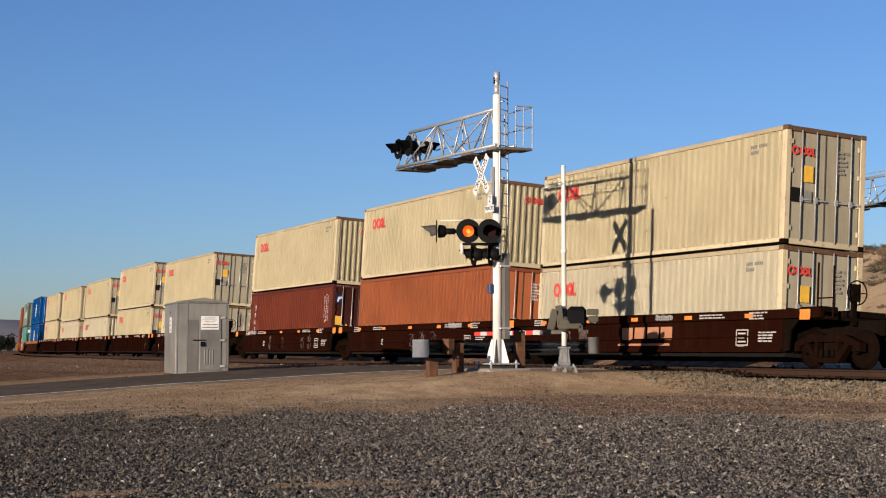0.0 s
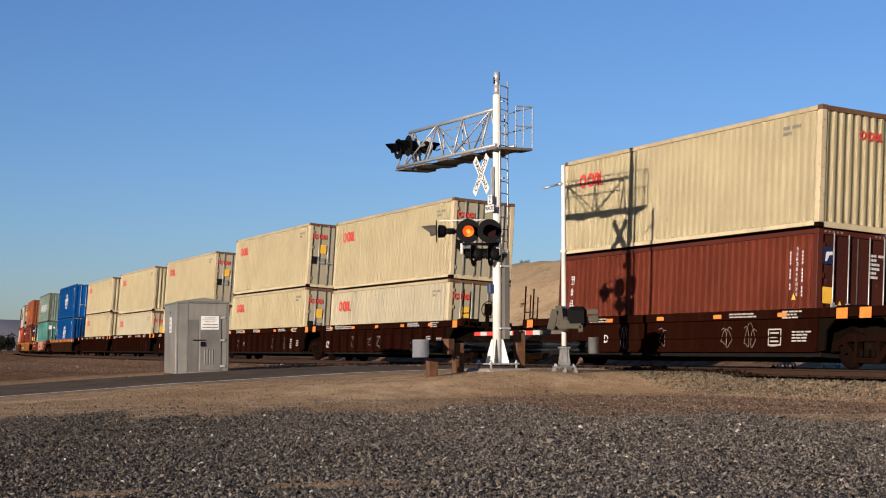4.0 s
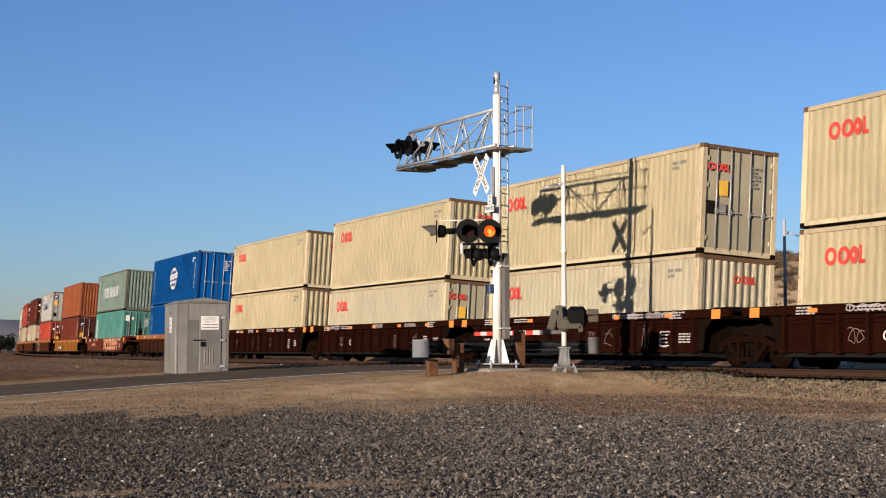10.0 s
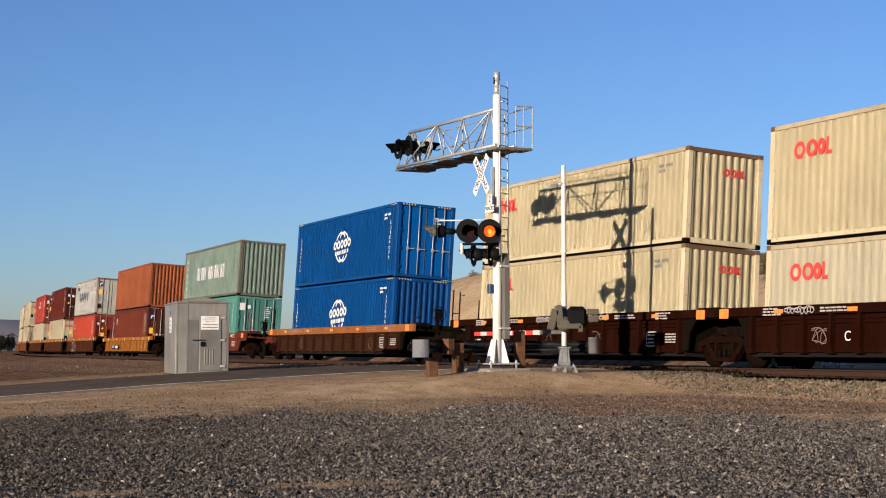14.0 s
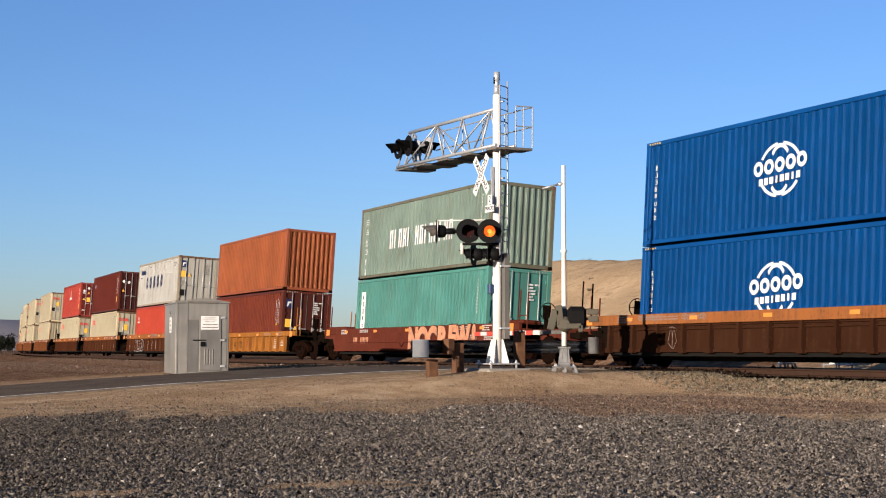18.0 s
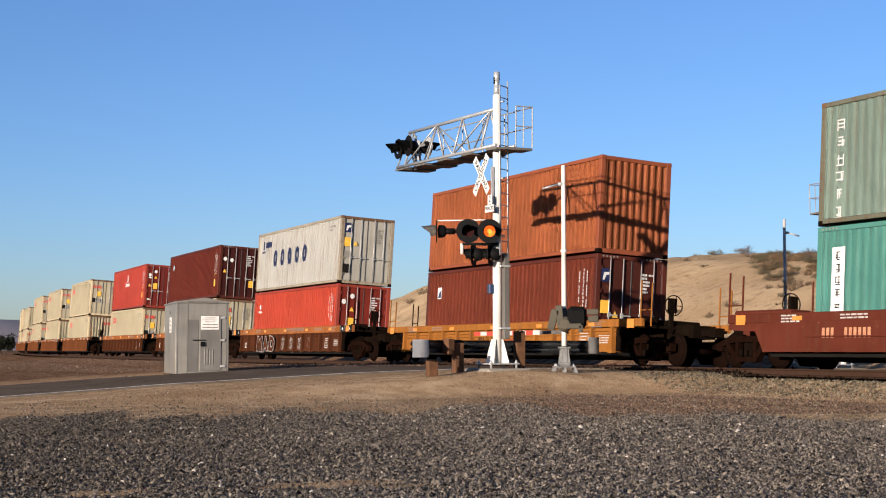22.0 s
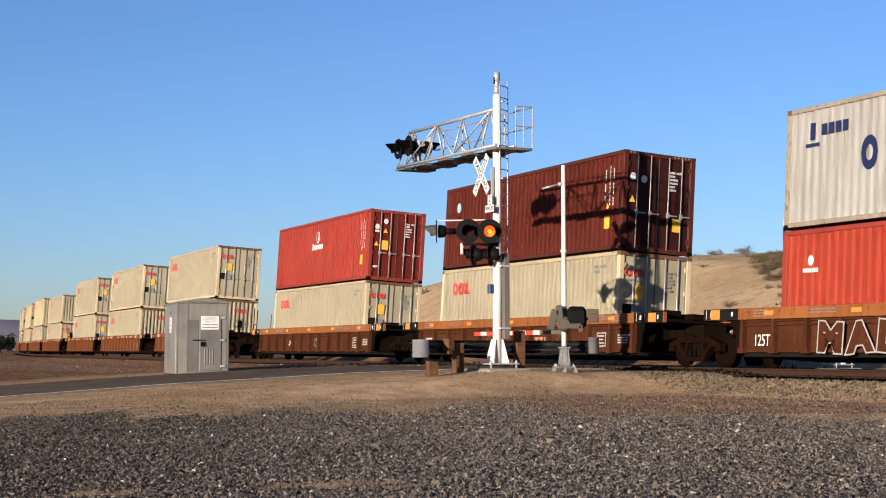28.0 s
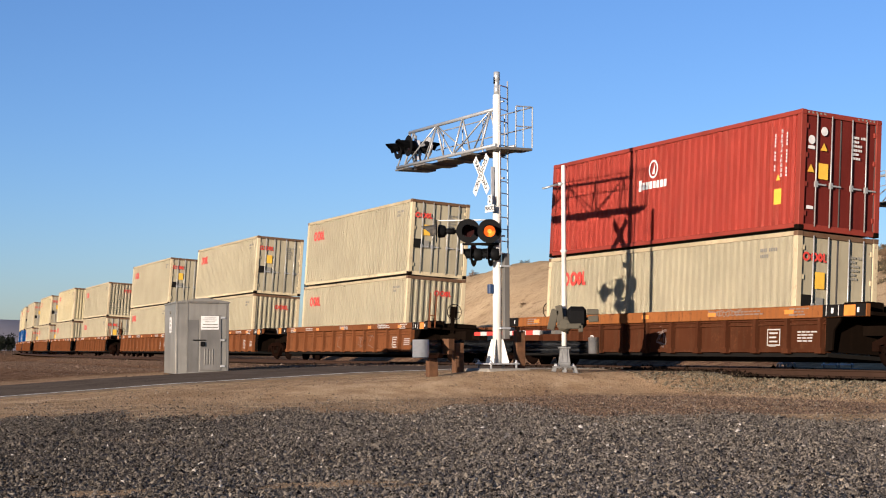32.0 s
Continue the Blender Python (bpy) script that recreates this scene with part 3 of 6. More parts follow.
# marks on the door ends: kind, across the end, down from the top
DECALS = {
    "off_white_paint": (("plate", -0.90, 0.50), ("sticker", -0.90, 1.12), ("grey", -0.90, 1.65), ("dark", -0.90, 2.25), ("tri", -0.53, 1.25)),
    "red_paint": (("dot", -0.90, 0.72), ("small", -0.90, 0.90), ("dot", -0.53, 0.48), ("tri", -0.53, 0.95), ("tri", -0.90, 1.50), ("sticker", -0.53, 1.45), ("small", -0.90, 2.35)),
    "maroon_paint": (("dot", -0.90, 0.75), ("dot", -0.53, 0.80), ("tri", -0.90, 1.50), ("sticker", 0.63, 2.05)),
    "vermilion_paint": (("dot", -0.90, 0.75), ("dot", -0.53, 0.50), ("tri", -0.53, 1.15), ("sticker", -0.53, 1.62)),
    "brick_red_paint": (("plate", -0.90, 0.62), ("sticker", -0.90, 1.55), ("tri", -0.53, 1.85)),
    "teal_green_paint": (("white", -0.90, 0.55), ("dot", -0.53, 0.55)),
    "orange_brown_paint": (("tri", -0.90, 1.5), ("sticker", -0.53, 1.4)),
}


def container(label, colour, high=True, doors=True, logo="", mark=WHITE_MARK, end_mark=None, frame_paint=None, length=12.192):
    """A 40-foot box; origin at the middle of its floor. Its near side faces -y, its head +x."""
    h = 2.896 if high else 2.591
    frame_paint = frame_paint or {"cream_paint": EDGE_CREAM, "pale_cream_paint": EDGE_CREAM, "grey_cream_paint": EDGE_CREAM, "sage_green_paint": EDGE_SAGE, "off_white_paint": EDGE_WHITE, "orange_brown_paint": EDGE_ORANGE, "red_paint": EDGE_RED, "vermilion_paint": EDGE_RED, "brick_red_paint": EDGE_MAROON, "maroon_paint": EDGE_MAROON, "teal_green_paint": EDGE_TEAL, "blue_paint": EDGE_BLUE}.get(colour.name, colour)
    top = tagged(new("shipping_container"), label, "shipping container", "containers on the train")
    L2, W2 = length / 2, WIDE / 2
    side = shared(("side", high), lambda: corrugated(length - 0.32, h - 0.27))
    for sgn in (-1, 1):
        p = part("side_panel", side, colour, top)
        p.matrix_basis = pose(0, sgn * (W2 - 0.022), 0.155, 0, 0, 0 if sgn < 0 else 180)
        part("top_rail", shared("toprail", lambda: boxes((-L2 + 0.16, L2 - 0.16, -0.03, 0.03, -0.055, 0.055), bevel=0.008)), TOP_CREAM if frame_paint is EDGE_CREAM else frame_paint, top).matrix_basis = pose(0, sgn * (W2 - 0.03), h - 0.062)
        part("bottom_rail", shared("botrail", lambda: boxes((-L2 + 0.16, L2 - 0.16, -0.025, 0.025, -0.035, 0.075), bevel=0.008)), frame_paint, top).matrix_basis = pose(0, sgn * (W2 - 0.027), 0.08)
        for e in (-1, 1):
            part("corner_post", shared(("post", high), lambda: boxes((-0.085, 0.085, -0.08, 0.08, 0.115, h - 0.115), bevel=0.012)), frame_paint, top).matrix_basis = pose(e * (L2 - 0.087), sgn * (W2 - 0.082), 0)
            for z in (0, h - 0.118):
                part("corner_casting", shared("casting", lambda: boxes((-0.089, 0.089, -0.081, 0.081, 0, 0.118), bevel=0.01)), frame_paint if colour is BLUE else TRUCK_DIRT if z == 0 else CAST_RUST if frame_paint in (EDGE_CREAM, EDGE_WHITE, EDGE_SAGE) else frame_paint, top).matrix_basis = pose(e * (L2 - 0.087), sgn * (W2 - 0.081), z)
    part("roof", shared("roof", lambda: boxes((-L2 + 0.17, L2 - 0.17, -W2 + 0.06, W2 - 0.06, -0.03, -0.012))), colour, top).matrix_basis = pose(0, 0, h)
    part("floor", shared("boxfloor", lambda: boxes((-L2 + 0.17, L2 - 0.17, -W2 + 0.055, W2 - 0.055, 0.06, 0.13))), DARK, top)
    for e in (-1, 1):
        part("header", shared("header", lambda: boxes((-0.05, 0.05, -W2 + 0.165, W2 - 0.165, -0.06, 0.06), bevel=0.008)), CAST_RUST if frame_paint in (EDGE_CREAM, EDGE_WHITE) else frame_paint, top).matrix_basis = pose(e * (L2 - 0.06), 0, h - 0.07)
        part("sill", shared("endsill", lambda: boxes((-0.05, 0.05, -W2 + 0.165, W2 - 0.165, -0.07, 0.07), bevel=0.008)), frame_paint, top).matrix_basis = pose(e * (L2 - 0.06), 0, 0.075)
    wall = shared(("end", high), lambda: corrugated(WIDE - 0.33, h - 0.28, 0.235, 0.045, 0.30))
    part("end_wall", wall, colour, top).matrix_basis = pose(-(L2 - 0.03) if doors else L2 - 0.03, 0, 0.15, 0, 0, -90 if doors else 90)
    if doors:
        leaf_h = h - 0.29
        for k, y in enumerate((-0.53, 0.53)):
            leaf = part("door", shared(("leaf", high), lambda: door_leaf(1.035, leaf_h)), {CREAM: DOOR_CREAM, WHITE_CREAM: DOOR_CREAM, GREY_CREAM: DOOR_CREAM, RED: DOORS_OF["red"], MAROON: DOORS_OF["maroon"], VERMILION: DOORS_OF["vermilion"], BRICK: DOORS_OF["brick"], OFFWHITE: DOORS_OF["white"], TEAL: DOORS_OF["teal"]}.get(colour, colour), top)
            leaf.matrix_basis = pose(L2 - 0.055, y, 0.15, 0, 0, 90)
            part("door_seal", shared(("seal", high), lambda: boxes((-0.53, -0.518, -0.02, 0.04, 0, leaf_h), (0.518, 0.53, -0.02, 0.04, 0, leaf_h))), GASKET, leaf)
            for x in (-0.22, 0.22):
                lock = part("lock_rod", shared(("lock", high), lambda: rods(((0, -0.062, -0.05), (0, -0.062, leaf_h + 0.05), 0.017))), RODS, leaf)
                lock.matrix_basis = pose(x, 0, 0)
                part("handle", shared("lockhandle", lambda: boxes((0.0, 0.30, -0.085, -0.06, 0.95, 0.985), (-0.03, 0.05, -0.085, -0.03, 0.90, 1.04))), RODS, lock)
            for i in range(4):
                part("hinge", shared("hinge", lambda: boxes((-0.035, 0.035, -0.045, 0.0, -0.06, 0.06), bevel=0.006)), frame_paint, leaf).matrix_basis = pose(-0.50 if k == 0 else 0.50, 0, 0.25 + i * (leaf_h - 0.5) / 3)
        tagged(part("code_lettering", shared("code3", lambda: code_bars(3, 6, 0.06, 9)), mark, top), kind="stuff").matrix_basis = pose(L2 - 0.008, 0.34, h - 0.55, 0, 0, 90)
    ys = -W2 + 0.018
    if colour in (CREAM, WHITE_CREAM, GREY_CREAM, BLUE, OFFWHITE):
        tagged(part("code_lettering", shared("code1", lambda: code_bars(1, 2, 0.085, 10)), mark, top), kind="stuff").matrix_basis = pose(L2 - 1.45, ys, h - 0.45)
    if logo == "red":
        pieces("logo", "logo_red", lambda: logo_red(0.59), RED_MARK, top, "red painted emblem", pose(-L2 + 1.58, ys, h - 0.70))
        pieces("logo", "logo_red_small", lambda: logo_red(0.31), RED_MARK, top, "red painted emblem", pose(L2 - 0.006 if doors else L2 - 0.022, -0.72 if doors else 0.25, h - 0.6, 0, 0, 90))
        if doors:
            part("sticker", shared("sticker", lambda: mark_bars([(-0.14, 0.14, -0.2, 0.2)])), YELLOW_MARK, top, "yellow warning sticker").matrix_basis = pose(L2 - 0.008, -0.53, h - 1.15, 0, 0, 90)
            part("plate", shared("plate", lambda: mark_bars([(-0.15, 0.15, -0.17, 0.17)])), DARK, top, "black data plate").matrix_basis = pose(L2 - 0.008, -0.92, h - 1.68, 0, 0, 90)
            part("plate", shared("plate", lambda: mark_bars([(-0.15, 0.15, -0.17, 0.17)])), GREY_MARK, top, "grey data plate").matrix_basis = pose(L2 - 0.008, -0.53, h - 1.70, 0, 0, 90) @ Matrix.Diagonal((0.7, 1, 0.85, 1))
    elif logo == "globe":
        pieces("logo", "logo_globe", logo_globe, WHITE_MARK, top, "white painted globe emblem", pose(-0.1, ys, 1.17))
        for x in (-L2 + 0.55, L2 - 0.75):
            tagged(part("lettering", shared("glyphs", lambda: glyph_column(8, 0.13)), WHITE_MARK, top), kind="stuff").matrix_basis = pose(x, ys, h - 0.75)
    elif logo == "navy":
        pieces("logo", "logo_navy", logo_navy, NAVY_MARK, top, "navy blue painted emblem", pose(-0.95, ys, 1.55))
        part("lettering", shared("navybars", lambda: mark_bars([(-0.2, 0.1, -0.1, 0.45), (0.45, 0.75, 0.0, 0.36), (0.85, 1.15, 0.0, 0.36), (1.25, 1.55, 0.0, 0.36), (1.65, 1.95, 0.0, 0.36), (-0.45, 0.35, -0.32, -0.2)])), NAVY_MARK, top).matrix_basis = pose(-L2 + 1.0, ys, h - 0.75) @ Matrix.Diagonal((0.62, 1, 0.75, 1))
    elif logo == "row":
        pieces("logo", "logo_row", logo_row, WHITE_MARK, top, "white painted emblem strokes", pose(0.05, ys, 1.45))
        tagged(part("lettering", shared("glyphs6", lambda: glyph_column(6, 0.27)), WHITE_MARK, top), kind="stuff").matrix_basis = pose(-L2 + 0.7, ys, h - 0.6)
    elif logo == "sail":
        pieces("logo", "logo_sail", logo_sail, WHITE_MARK, top, "white painted round emblem", pose(-0.35, ys, 1.88) @ Matrix.Diagonal((0.62, 1, 0.62, 1)))
    elif logo == "strip":
        strip = part("logo", shared("strip", lambda: mark_bars([(-0.22, 0.22, 0.15, 2.3)])), WHITE_MARK, top, "white painted strip")
        strip.matrix_basis = pose(-L2 + 0.75, ys, 0.1)
        tagged(part("lettering", shared("strip_signs", lambda: glyph_column(8, 0.19)), BLACK, strip), kind="stuff").matrix_basis = pose(0, -0.005, 2.1)
    elif logo == "letters":
        tagged(part("lettering", shared("column7", lambda: glyph_column(6, 0.24)), WHITE_MARK, top), kind="stuff").matrix_basis = pose(-L2 + 0.8, ys, h - 0.75)
    elif logo == "disc":
        part("logo", shared("disc", lambda: oval(bmesh.new(), 0, 0, 0.20, 0.22, -0.004, 0.0, 18)), PALE_MARK, top, "pale round emblem").matrix_basis = pose(-L2 + 1.1, ys, h - 0.75) @ Matrix.Diagonal((0.8, 1, 0.8, 1))
    elif logo == "round":
        part("logo", shared("disc", lambda: oval(bmesh.new(), 0, 0, 0.20, 0.22, -0.004, 0.0, 18)), WHITE_MARK, top, "white round emblem").matrix_basis = pose(-L2 + 1.05, ys, h - 0.75) @ Matrix.Diagonal((0.5, 1, 0.55, 1))
        tagged(part("lettering", shared("roundbars", lambda: mark_bars([(-0.45 + i * 0.13, -0.36 + i * 0.13, -0.07, 0.07) for i in range(7)])), WHITE_MARK, top), kind="stuff").matrix_basis = pose(-L2 + 1.05, ys, h - 0.98) @ Matrix.Diagonal((0.62, 1, 0.7, 1))
    elif logo == "small":
        part("logo", shared("smallmark2", lambda: prism(bmesh.new(), [(-0.13, -0.17), (0.13, -0.17), (0.13, 0.10), (-0.02, 0.02)], -0.011, -0.0075)), NAVY_MARK, top, "dark part of the emblem").matrix_basis = pose(-L2 + 1.1, ys, h - 0.8)
        part("logo", shared("smallmark", lambda: mark_bars([(-0.16, 0.16, -0.2, 0.2)])), WHITE_MARK, top, "small white emblem").matrix_basis = pose(-L2 + 1.1, ys, h - 0.8)
    if colour in (BLUE, MAROON, BRICK, RED, TEAL):
        # striped warning tape at the upper corners
        tape = YELLOW_MARK if colour is BLUE else GREY_MARK
        bars = shared("tape", lambda: mark_bars([(-0.28 + i * 0.12, -0.23 + i * 0.12, -0.022, 0.022) for i in range(5)]))
        for e in (-1, 1):
            if colour in (BLUE, TEAL):
                tagged(part("warning_tape", bars, tape, top), "striped warning tape", kind="stuff").matrix_basis = pose(e * (L2 - 0.45), -W2 - 0.0005, h - 0.06)
            tagged(part("warning_tape", bars, tape, top), "striped warning tape", kind="stuff").matrix_basis = pose(L2 - 0.009, e * 0.75, h - 0.06, 0, 0, 90)
    if colour not in (CREAM, WHITE_CREAM, GREY_CREAM, BLUE, ORANGE):
        tagged(part("code_lettering", shared("codecol", lambda: glyph_column(10, 0.08)), mark, top), kind="stuff").matrix_basis = pose(L2 - 0.75, ys, h - 0.45)
        for dx, rows_, pick in ((-0.55, 9, 0), (-1.0, 7, 1)) if colour not in (SAGE, TEAL, OFFWHITE) else ():
            tagged(part("code_lettering", shared(("codeline", pick), lambda: mark_bars([(-0.022, 0.022, -i * 0.085 - 0.06, -i * 0.085) for i in range(rows_ + 4) if i not in (4, 9 - pick)])), mark, top), kind="stuff").matrix_basis = pose(L2 + dx, ys, h - 0.5)
        if doors:
            for what, dy, dz in DECALS.get(colour.name, ()):
                make, tone, text = DECAL_KINDS[what]
                p = part("sticker" if what in ("sticker", "tri") else "emblem", shared(("decal", what), make), tone, top, text)
                p.matrix_basis = pose(L2 - 0.008, dy, h - dz, 0, 0, 90)
                if what == "plate":
                    part("wave", shared("wave", lambda: prism(bmesh.new(), [(-0.10, -0.14), (-0.04, -0.14), (0.02, 0.0), (0.12, 0.02), (0.12, 0.10), (-0.06, 0.08)], -0.011, -0.0075)), WHITE_MARK, p, "white stroke on the plate")
            if colour in (RED, BRICK, MAROON):
                part("sticker", shared(("decal", "tri"), tri_mark), YELLOW_MARK, top, "yellow warning triangle").matrix_basis = pose(L2 - 0.85, ys, h - 1.65) @ Matrix.Diagonal((0.8, 1, 0.8, 1))
                if colour is not BRICK:
                    part("sticker", shared(("decal", "sticker"), DECAL_KINDS["sticker"][0]), YELLOW_MARK, top, "yellow warning sticker").matrix_basis = pose(L2 - 0.85, ys, h - 2.05)
    return top


# ---- well cars ----
def wheelset_bm():
    bm = bmesh.new()
    for y in (-0.755, 0.755):
        o = -1 if y < 0 else 1
        lathe(bm, [(0, 0.30), (0.02, 0.40), (0.04, 0.42), (0.105, 0.425), (0.11, 0.455), (0.135, 0.455), (0.14, 0.25)], (0, y + o * 0.07, 0), (0, y - o * 0.07, 0), 24)
        rod(bm, (0, y + o * 0.07, 0), (0, y + o * 0.26, 0), 0.11, 10)
        for i in range(3):
            a = i * 2.094
            rod(bm, (0.06 * math.cos(a), y + o * 0.26, 0.06 * math.sin(a)), (0.06 * math.cos(a), y + o * 0.285, 0.06 * math.sin(a)), 0.02, 6)
    rod(bm, (0, -0.7, 0), (0, 0.7, 0), 0.085, 10)
    return bm


def side_frame_bm():
    bm = bmesh.new()
    prism(bm, [(-1.16, 0.40), (-1.16, 0.60), (-0.62, 0.78), (0.62, 0.78), (1.16, 0.60), (1.16, 0.40), (0.95, 0.40), (0.95, 0.52), (0.52, 0.62), (-0.52, 0.62), (-0.95, 0.52), (-0.95, 0.40)][::-1], -0.09, 0.09)
    prism(bm, [(-0.80, 0.56), (-0.66, 0.60), (-0.30, 0.26), (0.30, 0.26), (0.66, 0.60), (0.80, 0.56), (0.42, 0.14), (-0.42, 0.14)][::-1], -0.085, 0.085)
    for x in (-0.36, 0.36):
        box(bm, x - 0.05, x + 0.05, -0.08, 0.08, 0.24, 0.63)
    return bm


def truck(parent, x):
    """A two-axle truck; its sets of wheels turn."""
    t = part("truck", shared("bolster", lambda: boxes((-0.2, 0.2, -1.0, 1.0, 0.42, 0.66), (-0.32, 0.32, -0.35, 0.35, 0.66, 0.80))), TRUCK_DIRT, parent, "grimy two-axle truck")
    t.matrix_basis = pose(x, 0, 0)
    for y in (-1.02, 1.02):
        part("side_frame", shared("sideframe", side_frame_bm), TRUCK_RUST, t).matrix_basis = pose(0, y, 0)
        part("spring", shared("springs", lambda: rods(*[((dx, dy, 0.27), (dx, dy, 0.44), 0.055) for dx in (-0.2, 0, 0.2) for dy in (-0.05, 0.05)])), TRUCK_DIRT, t).matrix_basis = pose(0, y, 0)
    for dx in (-0.89, 0.89):
        w = part("wheelset", shared("wheelset", wheelset_bm), STEEL_WHEEL, t, "steel wheels on an axle")
        w.matrix_basis = pose(dx, 0, 0.455)
        WHEELS.append((w, dx))
    return t


STEEL_WHEEL = plain("wheel_steel", (0.00507, 0.00273, 0.00188), 0.8, 0.0, gloss=0.0)
WHEELS = []
SILL_TOP = 1.27


def well_side_bm(half):
    """One side of the well: plate and bottom chord; outer face towards -y."""
    bm = bmesh.new()
    box(bm, -half, half, 0.03, 0.06, 0.43, SILL_TOP - 0.10)
    box(bm, -half, half, -0.03, 0.16, 0.36, 0.44)
    return bm


def rib_bm():
    bm = prism(bmesh.new(), [(-0.065, 0.44), (0.065, 0.44), (0.05, SILL_TOP - 0.20), (-0.05, SILL_TOP - 0.20)], -0.05, 0.09)
    box(bm, -0.12, 0.12, -0.06, 0.06, 0.33, 0.46)
    return bm


def squiggle(seed, k, wide, loops):
    """A sprayed tag: one flat winding stroke of loops."""
    r = random.Random(seed)
    bm = bmesh.new()
    n = 22 * loops
    ax = wide / loops * r.uniform(0.55, 0.8)
    jog = [r.uniform(0.5, 1.0) for _ in range(loops + 2)]
    pts = []
    for i in range(n + 1):
        t = i / n
        a = loops * 2 * math.pi * t
        h = jog[int(t * loops)] * (1 - (t * loops) % 1) + jog[int(t * loops) + 1] * ((t * loops) % 1)
        pts.append(Vector(((t - 0.5) * wide + ax * math.sin(a), 0, k * 0.5 * h * (math.cos(a) + 0.35 * math.sin(2.3 * a)))))
    last = None
    for i, p in enumerate(pts):
        way = (pts[min(i + 1, n)] - pts[max(i - 1, 0)]).normalized()
        o = Vector((-way.z, 0, way.x)) * (0.008 if k > 0.4 else 0.012)
        y = -0.003 - 0.0002 * (i % 7)
        pair = [bm.verts.new(p + o + Vector((0, y, 0))), bm.verts.new(p - o + Vector((0, y, 0)))]
        if last:
            bm.faces.new((last[0], last[1], pair[1], pair[0]))
        last = pair
    return bm


def car_text_lines(seed, rows, wide):
    r = random.Random(seed)
    bm = bmesh.new()
    for j in range(rows):
        x = 0.0
        while x < wide * r.uniform(0.7, 1.0):
            w = r.uniform(0.08, 0.22)
            box(bm, x, x + w, -0.003, 0.0, -j * 0.07, -j * 0.07 + 0.035)
            x += w + 0.035
    return bm


def end_frame_bm(half, reach, arch=False):
    """The car's end over its truck: bulkhead, deck, centre sill."""
    bm = bmesh.new()
    box(bm, half - 0.05, half + 0.08, -1.2, 1.2, 0.38, SILL_TOP - 0.02)
    box(bm, half, half + reach, -0.36, 0.36, 0.80, 1.15)
    box(bm, half, half + 1.5, -1.33, 1.33, SILL_TOP - 0.24, SILL_TOP - 0.16)
    # the side beyond the well: a short upright plate, or one cut to an arch over the truck
    plate = [(half, 0.37), (half + 0.12, 0.42), (half + 0.42, 0.86), (half + 1.47, 0.90), (half + 1.47, SILL_TOP - 0.2), (half, SILL_TOP - 0.2)] if arch else [(half, 0.38), (half + 0.22, 0.41), (half + 0.26, 0.86), (half + 0.60, SILL_TOP - 0.2), (half, SILL_TOP - 0.2)]
    y = 1.45 if arch else 1.36
    prism(bm, plate, -y, -y + 0.05)
    prism(bm, plate, y - 0.05, y)
    return bm


def hand_brake_bm():
    bm = bmesh.new()
    n = 20
    for i in range(n):
        a, b = 2 * math.pi * i / n, 2 * math.pi * (i + 1) / n
        rod(bm, (0, 0.28 * math.cos(a), 0.28 * math.sin(a)), (0, 0.28 * math.cos(b), 0.28 * math.sin(b)), 0.016, 5)
    for i in range(5):
        a = 2 * math.pi * i / 5
        rod(bm, (0, 0, 0), (0, 0.28 * math.cos(a), 0.28 * math.sin(a)), 0.012, 5)
    box(bm, -0.12, -0.02, -0.12, 0.12, -0.2, 0.2)
    box(bm, -0.14, -0.06, -0.06, 0.06, -0.75, -0.1)
    return bm


